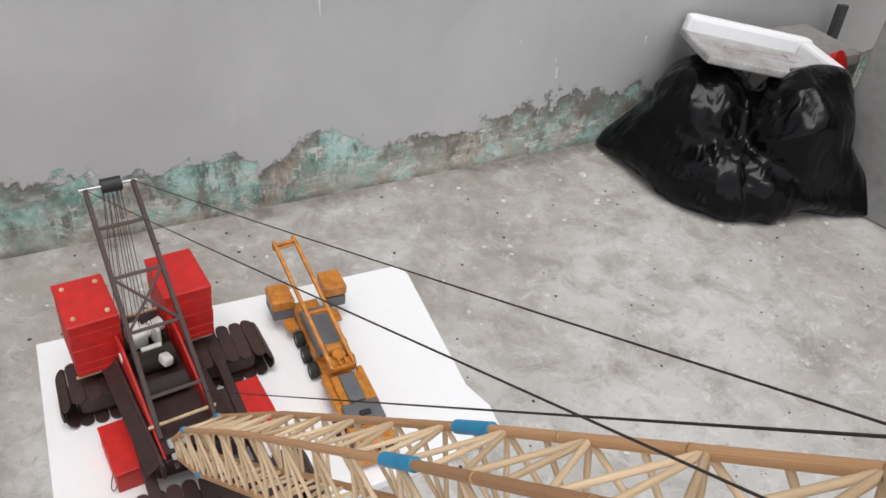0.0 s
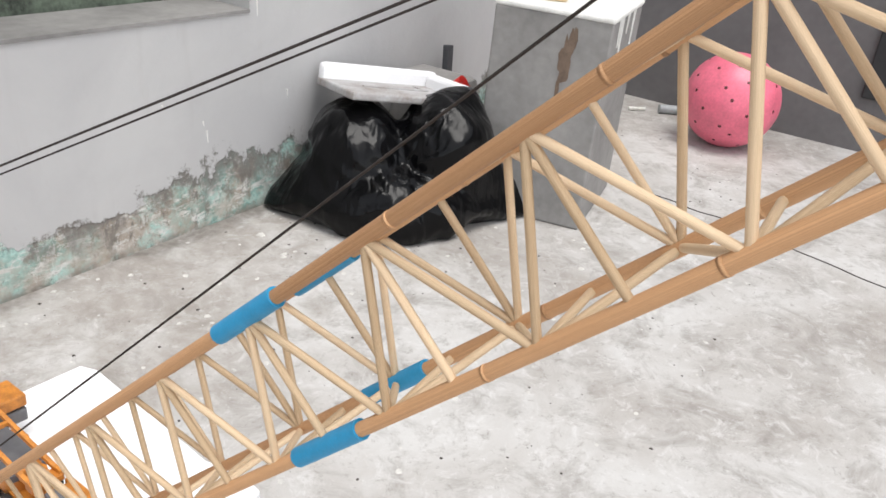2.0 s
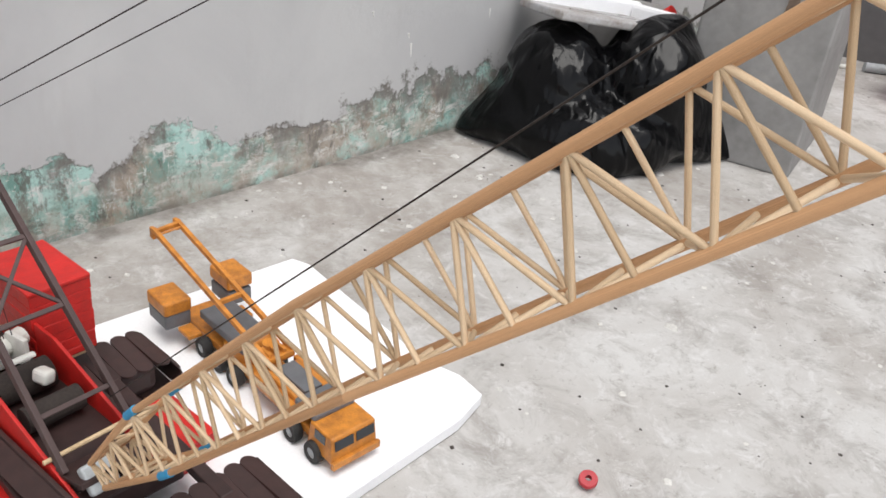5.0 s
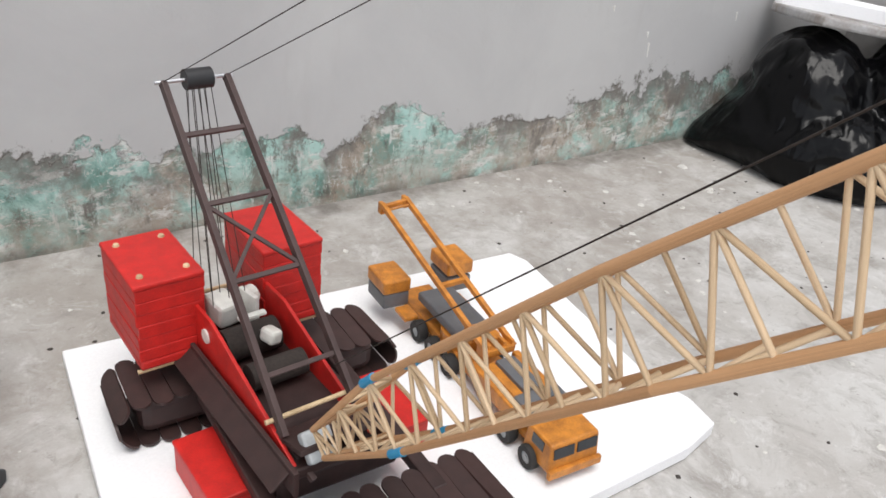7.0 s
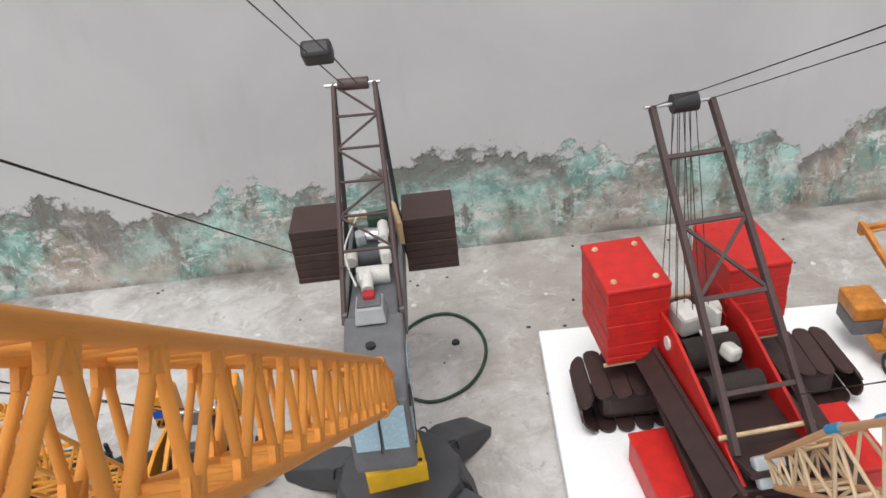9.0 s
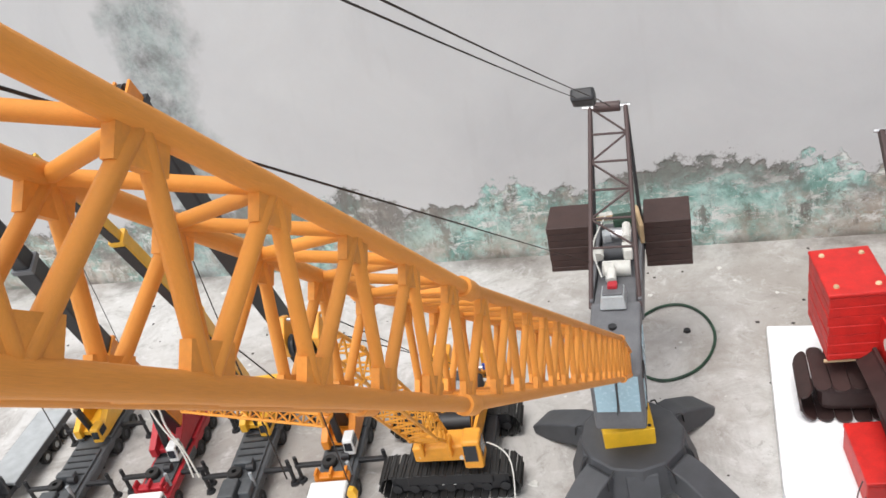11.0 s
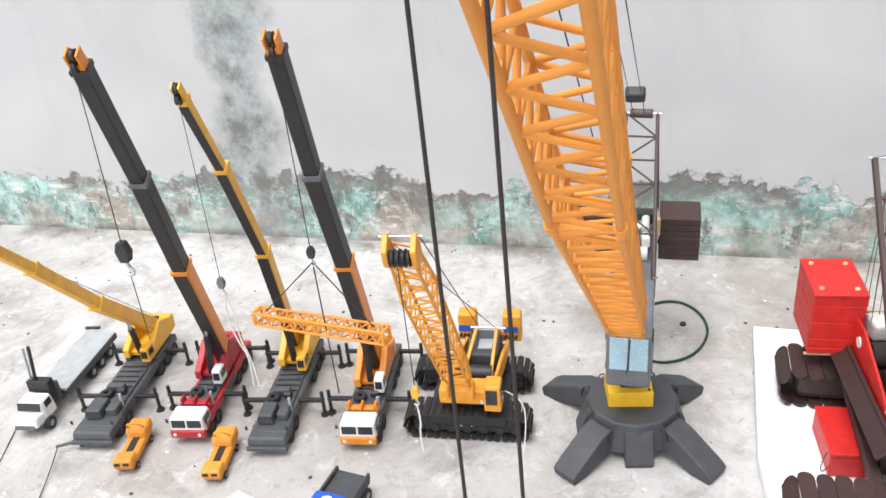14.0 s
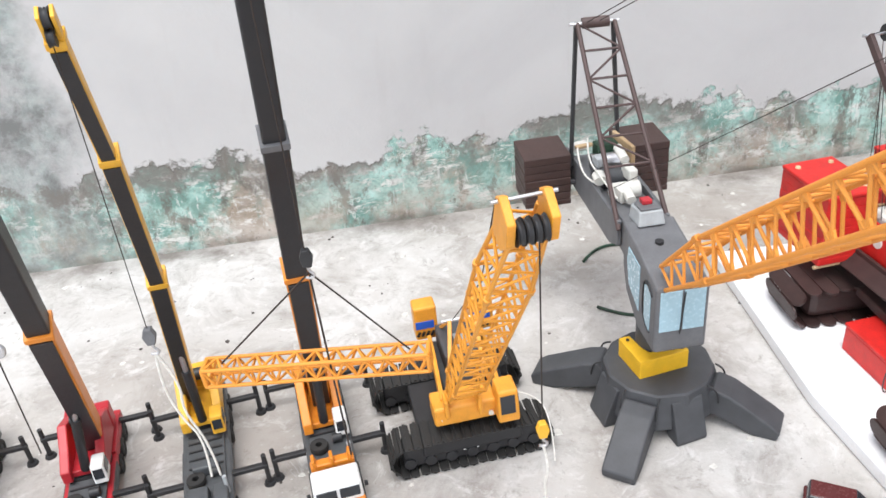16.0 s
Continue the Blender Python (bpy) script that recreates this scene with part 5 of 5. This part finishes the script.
RED = dict(base="truck_red", house="truck_red", boom="truck_orange", belly="boom_black", tele="boom_black", collar="mid_grey", head="truck_orange", cab="white", trim="truck_red", op="white")
YEL = dict(base="chassis", house="yellow", boom="yellow", belly="boom_black", tele="yellow", collar="yellow", head="yellow", cab="white", trim="chassis", op="yellow")
YEL0 = dict(base="chassis", house="yellow", boom="yellow", tele="yellow", collar="yellow", head="yellow", cab="white", trim="chassis", op="yellow")
ORA = dict(base="chassis", house="truck_orange", boom="truck_orange", belly="boom_black", tele="boom_black", collar="mid_grey", head="truck_orange", cab="white", trim="truck_orange", op="white")
truck_crane(-0.905, -0.455, 8, YEL0, "yellow telescopic toy crane on a long dark grey truck", [(-0.925, -0.225, 0.075), (-0.865, -0.50, 0.355), (-0.9, -0.37, 0.215), (-0.835, -0.60, 0.455)], (0.02, 0.016, 0.013), "long", 0.27, wide=0.06)
truck_crane(-0.752, -0.428, 8, RED, "red toy truck crane with a raised black and orange boom", [(-0.766, -0.265, 0.055), (-0.688, -0.461, 0.473), (-0.716, -0.388, 0.302), (-0.664, -0.536, 0.639)], (0.0235, 0.021, 0.0185), "wide", 0.24)
truck_crane(-0.616, -0.425, 8, YEL, "yellow toy crane on a dark grey truck, boom raised", [(-0.657, -0.215, 0.06), (-0.594, -0.42, 0.474), (-0.621, -0.317, 0.295), (-0.581, -0.488, 0.587)], (0.019, 0.0155, 0.0125), "low", 0.26)
truck_crane(-0.477, -0.402, 7, ORA, "orange toy truck crane with a white cab, boom raised", [(-0.494, -0.25, 0.055), (-0.462, -0.435, 0.477), (-0.478, -0.350, 0.302), (-0.450, -0.497, 0.642)], (0.024, 0.0215, 0.019), "wide", 0.24)


def hook_block(at, size, mat, label):
    root = tagged(new("hook_block"), label, "hook", "crane hooks")
    root.location = at
    bm = sheet([(-size * 0.3, size), (size * 0.3, size), (size * 0.6, size * 0.2), (size * 0.35, -size * 0.7), (-size * 0.35, -size * 0.7), (-size * 0.6, size * 0.2)], size * 0.7, "y", 0.0, size * 0.08)
    part("body", bm, mat, root)
    cord("hook", [(0, 0, -size * 0.6), (0, 0, -size * 1.2), (size * 0.45, 0, -size * 1.5), (size * 0.2, 0, -size * 2.0), (-size * 0.35, 0, -size * 1.75)], size * 0.14, M["steel"], root)
    return root


def hang_rope(top, at, mat=None, r=0.0006):
    tagged(cord("hoist_rope", [top, at], r, mat or M["rope"]), "thin dark hoist cord hanging from a boom", "rope", "hoist ropes")


H1, H2, H3 = (-0.674, -0.545, 0.413), (-0.582, -0.500, 0.349), (-0.448, -0.506, 0.403)
hook_block(H1, 0.016, M["black"], "black diamond hook block on a cord")
hook_block(H2, 0.009, M["mid_grey"], "small grey hook on a cord")
hook_block(H3, 0.009, M["black"], "small black hook block carrying slings")
hang_rope((-0.666, -0.546, 0.643), (H1[0], H1[1], H1[2] + 0.014))
hang_rope((-0.580, -0.499, 0.597), (H2[0], H2[1], H2[2] + 0.008), r=0.0004)
hang_rope((-0.45, -0.507, 0.648), (H3[0], H3[1], H3[2] + 0.008))
hang_rope((H1[0], H1[1], H1[2] - 0.026), (H1[0] - 0.002, H1[1] + 0.002, 0.285))
hang_rope((H3[0], H3[1], H3[2] - 0.014), (H3[0] + 0.004, H3[1], 0.195), r=0.0009)
tagged(cord("white_rope", [(H2[0], H2[1], H2[2] - 0.016), (H2[0] - 0.004, H2[1], 0.3), (H2[0] + 0.004, H2[1], 0.26), (H2[0] + 0.016, H2[1], 0.235), (H2[0] + 0.012, H2[1], 0.19)], 0.0011, M["white_rope"]), "loop of white cord hanging from a hook", "rope")
tagged(cord("white_rope", [(H2[0], H2[1], H2[2] - 0.016), (H2[0] + 0.012, H2[1], 0.30), (H2[0] + 0.006, H2[1], 0.27), (H2[0] + 0.019, H2[1], 0.23), (H2[0] + 0.02, H2[1], 0.19)], 0.0011, M["white_rope"]), "loop of white cord hanging from a hook", "rope")

# lattice jib slung from the hook
jib = tagged(new("lattice_jib"), "yellow lattice boom section hung in two slings", "boom section")
ja, jb = Vector((-0.553, -0.480, 0.290)), Vector((-0.364, -0.514, 0.298))
js = lattice(jib, [ja, jb], [(0.017, 0.017)] * 2, 0.0018, 0.0012, 0.017, M["orange"], M["orange"], (0, 0, 1), cross=False)
for st_ in js:
    for i in range(4):
        rod("end_bar", st_[i], st_[(i + 1) % 4], 0.002, M["orange"], jib, 8)
for p in (ja.lerp(jb, 0.08), ja.lerp(jb, 0.92)):
    cord("sling", [(H3[0], H3[1], H3[2] - 0.012), p + Vector((0, 0, 0.009))], 0.0008, M["rope"], jib)


# ---------------------------------------------------------------- yellow crawler crane
def crawler_crane():
    root = tagged(new("yellow_crawler_crane"), "yellow toy crawler crane with lattice boom and black tracks", "crane")
    P = lambda n, bm, m, lab="", sm=False: part(n, bm, M[m], root, lab, sm)
    for cx, cy in ((-0.3205, -0.336), (-0.335, -0.222)):
        t = P("track", block((0.165, 0.026, 0.034), (0, 0, 0), bevel=0.006), "black", "black crawler track")
        t.matrix_local = pose(cx, cy, 0.0245, 0, 0, 4)
        track_plates(t, 0.192, 0.042, 0.044, 0.0118, (0.0104, 0.0022), M["rubber"], rounded=False)
        for s in (-1, 1):
            for k in range(7):
                rod("roller", (-0.075 + 0.025 * k, s * 0.0128, -0.008), (-0.075 + 0.025 * k, s * 0.0155, -0.008), 0.007, M["black"], t, 12)
        for k in (-1, 1):
            part("white_mark", block((0.003, 0.0015, 0.014), (0.008 * k, -0.0135, 0.004), (0, 12, 0)), M["white"], t)
    P("car_body", block((0.12, 0.11, 0.022), (-0.322, -0.297, 0.034), (0, 0, 4), bevel=0.003), "black")
    P("slew_ring", tube((-0.315, -0.295, 0.044), (-0.315, -0.295, 0.054), 0.035, 24), "black", "", True)
    P("house", block((0.064, 0.14, 0.012), (-0.312, -0.258, 0.058), (0, 0, 4), bevel=0.002), "chassis")
    P("engine", block((0.05, 0.07, 0.034), (-0.312, -0.232, 0.08), (0, 0, 4), bevel=0.003), "dark_grey")
    P("engine_lid", block((0.022, 0.026, 0.002), (-0.308, -0.24, 0.0985), (0, 0, 4)), "light_grey")
    P("winch", tube((-0.335, -0.29, 0.078), (-0.29, -0.288, 0.078), 0.013, 18), "black", "", True)
    for s in (-1, 1):
        cx = -0.313 + s * 0.037
        cw = P("counterweight", block((0.03, 0.026, 0.05), (cx, -0.178 + s * 0.002, 0.095), (0, 0, 4), bevel=0.003), "crawler_yellow", "yellow counterweight with hazard stripes")
        part("blue_plate", block((0.024, 0.0012, 0.011), (cx - 0.001, -0.1918 + s * 0.002, 0.094), (0, 0, 4)), M["blue"], cw)
        for k in range(4):
            part("hazard_stripe", block((0.0035, 0.0012, 0.008), (cx - 0.01 + 0.006 * k, -0.1918 + s * 0.002, 0.08), (0, 28, 4)), M["black"], cw)
    P("rear_link", block((0.05, 0.012, 0.014), (-0.313, -0.176, 0.07), (0, 0, 4), bevel=0.002), "crawler_yellow")
    cab = P("cab", block((0.026, 0.034, 0.044), (-0.276, -0.345, 0.086), (0, 0, 4), bevel=0.003, taper=(0.9, 0.85)), "crawler_yellow", "yellow operator's cab")
    part("cab_window", block((0.017, 0.001, 0.024), (-0.276, -0.3615, 0.09), (-6, 0, 4)), M["dark_pane"], cab)
    part("cab_side_window", block((0.001, 0.02, 0.02), (-0.2635, -0.345, 0.09), (0, -3, 4)), M["dark_pane"], cab)
    P("boom_seat", block((0.074, 0.034, 0.026), (-0.324, -0.330, 0.074), (0, 0, 4), bevel=0.003), "crawler_yellow", "yellow front frame under the boom")
    for s in (-1, 1):
        P("side_frame", sheet([(-0.335, 0.062), (-0.20, 0.062), (-0.20, 0.082), (-0.25, 0.092), (-0.335, 0.09)], 0.005, "x", -0.3135 + s * 0.034, 0.001), "crawler_yellow", "yellow side frame of the machine house")
        P("front_lamp", tube((-0.324 + s * 0.03, -0.3465, 0.07), (-0.324 + s * 0.03, -0.349, 0.07), 0.003, 10), "off_white")
    for s in (-1, 1):
        P("boom_lug", block((0.005, 0.02, 0.026), (-0.326 + s * 0.019, -0.345, 0.088), (0, 0, 4), bevel=0.002), "crawler_yellow")
    cen = [(-0.326, -0.340, 0.098), (-0.322, -0.380, 0.152), (-0.304, -0.551, 0.39), (-0.2975, -0.608, 0.469)]
    siz = [(0.03, 0.012), (0.034, 0.028), (0.034, 0.03), (0.024, 0.02)]
    st = lattice(root, cen, siz, 0.0019, 0.0012, 0.033, M["crawler_yellow"], M["crawler_yellow"], (0, 0, 1), cross=False)
    for i in (1, 2):
        d = (st[i + 1][0] - st[i][0]).normalized()
        for a in st[i]:
            rod("joint_collar", a - d * 0.004, a + d * 0.004, 0.003, M["crawler_yellow"], root, 10)
    d = (Vector(cen[3]) - Vector(cen[2])).normalized()
    side = d.cross(Vector((0, 0, 1))).normalized()
    hi = side.cross(d).normalized()
    fm = Matrix((side, d, hi)).transposed().to_4x4()
    fm.translation = Vector(cen[3])
    for s in (-1, 1):
        bm = sheet([(-0.018, 0.008), (0.012, 0.015), (0.02, 0.01), (0.018, -0.01), (0.0, -0.017), (-0.018, -0.01)], 0.006, "x", s * 0.0145, 0.001)
        part("head_plate", put(bm, fm), M["crawler_yellow"], root)
    for k in range(4):
        sheave(root, fm @ Vector((-0.0083 + 0.0055 * k, 0.004, -0.009)), 0.0095, 0.0044, M["black"], side, 20)
    rod("head_pin", fm @ Vector((-0.022, 0.014, 0.010)), fm @ Vector((0.022, 0.014, 0.010)), 0.0014, M["steel"], root, 8)
    # gantry behind the boom
    for s in (-1, 1):
        bar("gantry_leg", (-0.313 + s * 0.022, -0.30, 0.07), (-0.306 + s * 0.016, -0.235, 0.125), 0.005, 0.005, M["crawler_yellow"], root)
        bar("gantry_leg", (-0.313 + s * 0.024, -0.19, 0.08), (-0.306 + s * 0.016, -0.235, 0.125), 0.004, 0.004, M["crawler_yellow"], root)
    rod("gantry_bar", (-0.332, -0.235, 0.125), (-0.276, -0.231, 0.125), 0.0022, M["steel"], root, 8)
    for s in (-1, 1):
        cord("pendant_rope", [(-0.304 + s * 0.014, -0.235, 0.126), fm @ Vector((s * 0.018, 0.013, 0.012))], 0.0006, M["rope"], root)
    cord("hoist_rope", [fm @ Vector((0.0, 0.014, -0.022)), (-0.295, -0.627, 0.318)], 0.0006, M["rope"], root)
    cord("cable", [(-0.262, -0.33, 0.08), (-0.235, -0.335, 0.075), (-0.225, -0.36, 0.045), (-0.228, -0.38, 0.01)], 0.0009, M["white_rope"], root)
    return root


crawler_crane()
hk = hook_block((-0.295, -0.627, 0.306), 0.008, M["yellow"], "small yellow crane hook on a cord")
tagged(cord("white_sling", [(-0.295, -0.627, 0.292), (-0.291, -0.629, 0.27), (-0.296, -0.627, 0.25), (-0.293, -0.627, 0.225)], 0.0011, M["white_rope"]), "white cord sling hanging from a hook", "rope")


# ---------------------------------------------------------------- white lorry, small machines and cars
def lorry():
    root = tagged(new("white_lorry"), "white toy lorry with a grey flat bed and loader arm", "lorry")
    root.matrix_world = pose(-1.035, -0.455, 0, 0, 0, 6)
    P = lambda n, bm, m, lab="": part(n, bm, M[m], root, lab)
    P("chassis", block((0.03, 0.24, 0.01), (0, 0.125, 0.018), bevel=0.001), "dark_grey")
    cab = P("cab", block((0.05, 0.036, 0.036), (0, 0.034, 0.036), bevel=0.005, taper=(0.9, 0.8)), "white", "white lorry cab")
    part("bonnet", block((0.046, 0.026, 0.02), (0, 0.008, 0.028), (-8, 0, 0), bevel=0.004), M["white"], cab)
    part("windscreen", block((0.04, 0.0015, 0.013), (0, 0.0172, 0.046), (-18, 0, 0)), M["dark_pane"], cab)
    part("grille", block((0.036, 0.0015, 0.008), (0, -0.0055, 0.022)), M["mid_grey"], cab)
    for s in (-1, 1):
        part("side_window", block((0.0015, 0.016, 0.011), (s * 0.0238, 0.034, 0.045), (0, -s * 6, 0)), M["dark_pane"], cab)
    P("bed", block((0.058, 0.17, 0.006), (0, 0.165, 0.034), bevel=0.001), "light_grey", "grey flat load bed")
    for s in (-1, 1):
        P("bed_side", block((0.003, 0.17, 0.012), (s * 0.029, 0.165, 0.03), bevel=0.0008), "dark_grey")
    P("headboard", block((0.05, 0.006, 0.034), (0, 0.068, 0.045), bevel=0.001), "dark_grey")
    P("loader_base", block((0.04, 0.016, 0.022), (0, 0.06, 0.06), bevel=0.002), "black")
    rod("loader_arm", (-0.006, 0.06, 0.07), (0.008, 0.055, 0.14), 0.003, M["black"], root, 8)
    rod("loader_arm", (-0.014, 0.06, 0.07), (-0.006, 0.058, 0.135), 0.0022, M["light_grey"], root, 8)
    for y in (0.022, 0.16, 0.19, 0.22):
        for s in (-1, 1):
            wheel(root, s * 0.024, y, 0.0115, 0.0115, 0.01)
    return root


lorry()


def tractor(x, y, yaw):
    root = tagged(new("yellow_tractor"), "small yellow toy tow tractor with an open back", "toy vehicle", "small yellow machines")
    root.matrix_world = pose(x, y, 0, 0, 0, yaw)
    part("body", block((0.03, 0.085, 0.012), (0, 0.045, 0.014), bevel=0.003), M["orange"], root)
    part("nose", block((0.032, 0.028, 0.012), (0, 0.012, 0.022), bevel=0.003, taper=(0.9, 0.8)), M["orange"], root)
    for s in (-1, 1):
        part("nose_window", block((0.009, 0.0012, 0.005), (s * 0.007, -0.0015, 0.022)), M["dark_pane"], root)
    part("back", block((0.034, 0.034, 0.02), (0, 0.078, 0.026), bevel=0.006), M["orange"], root)
    part("slot", block((0.01, 0.036, 0.002), (0, 0.044, 0.0208)), M["black"], root)
    cord("grab_bar", [(-0.012, 0.07, 0.034), (-0.012, 0.06, 0.05), (0.012, 0.06, 0.05), (0.012, 0.07, 0.034)], 0.0015, M["orange"], root)
    for y_ in (0.016, 0.075):
        for s in (-1, 1):
            wheel(root, s * 0.014, y_, 0.006, 0.006, 0.006)


tractor(-0.82, -0.512, 12)
tractor(-0.672, -0.51, 10)


def car(x, y, yaw, mat, label, scale=1.0, van=False, bed=False):
    root = tagged(new("toy_car"), label, "toy car", "toy cars on the floor")
    root.matrix_world = pose(x, y, 0, 0, 0, yaw)
    k = scale
    body = sheet([(-0.037 * k, 0.006 * k), (0.037 * k, 0.006 * k), (0.038 * k, 0.015 * k), (0.03 * k, 0.018 * k), (-0.034 * k, 0.0175 * k), (-0.0385 * k, 0.013 * k)], 0.031 * k, "x", 0, 0.002 * k)
    part("body", body, M[mat], root)
    if van:
        top = [(-0.03 * k, 0.017 * k), (0.035 * k, 0.017 * k), (0.033 * k, 0.029 * k), (-0.016 * k, 0.029 * k)]
    elif bed:
        top = [(-0.02 * k, 0.017 * k), (0.006 * k, 0.017 * k), (0.003 * k, 0.028 * k), (-0.012 * k, 0.028 * k)]
    else:
        top = [(-0.018 * k, 0.017 * k), (0.026 * k, 0.017 * k), (0.018 * k, 0.027 * k), (-0.008 * k, 0.027 * k)]
    cab = part("cabin", sheet(top, 0.027 * k, "x", 0, 0.002 * k), M["dark_pane"], root)
    part("roof", block((0.024 * k, (top[2][0] - top[3][0]) * 0.95, 0.0015), (0, (top[2][0] + top[3][0]) / 2, top[2][1] + 0.0004), bevel=0.0005), M[mat], root)
    if bed:
        for s in (-1, 1):
            part("bed_side", block((0.003 * k, 0.03 * k, 0.006 * k), (s * 0.0135 * k, 0.021 * k, 0.02 * k), bevel=0.0006), M[mat], root)
    for y_ in (-0.024, 0.024):
        for s in (-1, 1):
            wheel(root, s * 0.0135 * k, y_ * k, 0.0065 * k, 0.0065 * k, 0.006 * k)


car(0.046, -0.507, 58, "car_maroon", "dark maroon toy van with black windows", 0.95, van=True)
car(-0.13, -0.497, 40, "mid_grey", "grey toy pickup with an open bed", 0.75, bed=True)
car(-0.305, -0.525, 10, "white", "white toy car parked on concrete", 0.7)
car(0.525, -0.565, 65, "car_maroon", "dark brown toy car beside the foam board", 0.6)


def blue_lorry():
    root = tagged(new("blue_lorry"), "blue toy lorry with a dark open back", "lorry")
    root.matrix_world = pose(-0.468, -0.585, 0, 0, 0, -8)
    part("cab", block((0.052, 0.04, 0.04), (0, 0.025, 0.034), bevel=0.005, taper=(0.94, 0.86)), M["blue"], root, "bright blue cab")
    part("windscreen", block((0.042, 0.0015, 0.014), (0, 0.0055, 0.042), (-8, 0, 0)), M["dark_pane"], root)
    part("emblem", tube((0, 0.025, 0.0535), (0, 0.025, 0.0545), 0.009, 16), M["white"], root, "white round mark on the roof")
    part("bed", block((0.052, 0.05, 0.012), (0, 0.075, 0.03), bevel=0.002), M["dark_grey"], root)
    for s in (-1, 1):
        part("bed_side", block((0.004, 0.05, 0.01), (s * 0.025, 0.075, 0.038), bevel=0.001), M["dark_grey"], root)
    for y in (0.02, 0.085):
        for s in (-1, 1):
            wheel(root, s * 0.023, y, 0.012, 0.012, 0.01)


blue_lorry()
wedge = sheet([(-0.04, 0.0), (0.04, 0.0), (0.005, 0.03)], 0.05, "y", 0.0, 0.001)
wedge = tagged(finish("white_foam_wedge", wedge, M["foam"]), "white polystyrene wedge lying on concrete", "foam block")
wedge.matrix_world = pose(-0.607, -0.565, 0, 0, 0, 15)
slat = tagged(finish("plastic_strip", block((0.03, 0.006, 0.004), (0, 0, 0.002), bevel=0.0006), M["black"]), "short dark plastic strip on the concrete", "strip")
slat.matrix_world = pose(-1.13, -0.15, 0, 0, 0, 10)

for pts in ([(-0.962, -0.478, 0.012), (-0.94, -0.53, 0.002), (-0.905, -0.63, 0.001)], [(-1.075, -0.44, 0.002), (-1.04, -0.53, 0.001), (-0.99, -0.66, 0.001)]):
    tagged(cord("floor_cord", pts, 0.0008, M["rope"]), "thin dark cord lying on the concrete", "cord", "cords on the floor")
red_scrap = tagged(finish("red_toy_wheel", put(ring(0.012, 0.004, 0.008), pose(0.748, -0.676, 0.012, 0, 70, 30)), M["truck_red"], smooth=True), "small red plastic toy wheel on the concrete", "toy wheel")
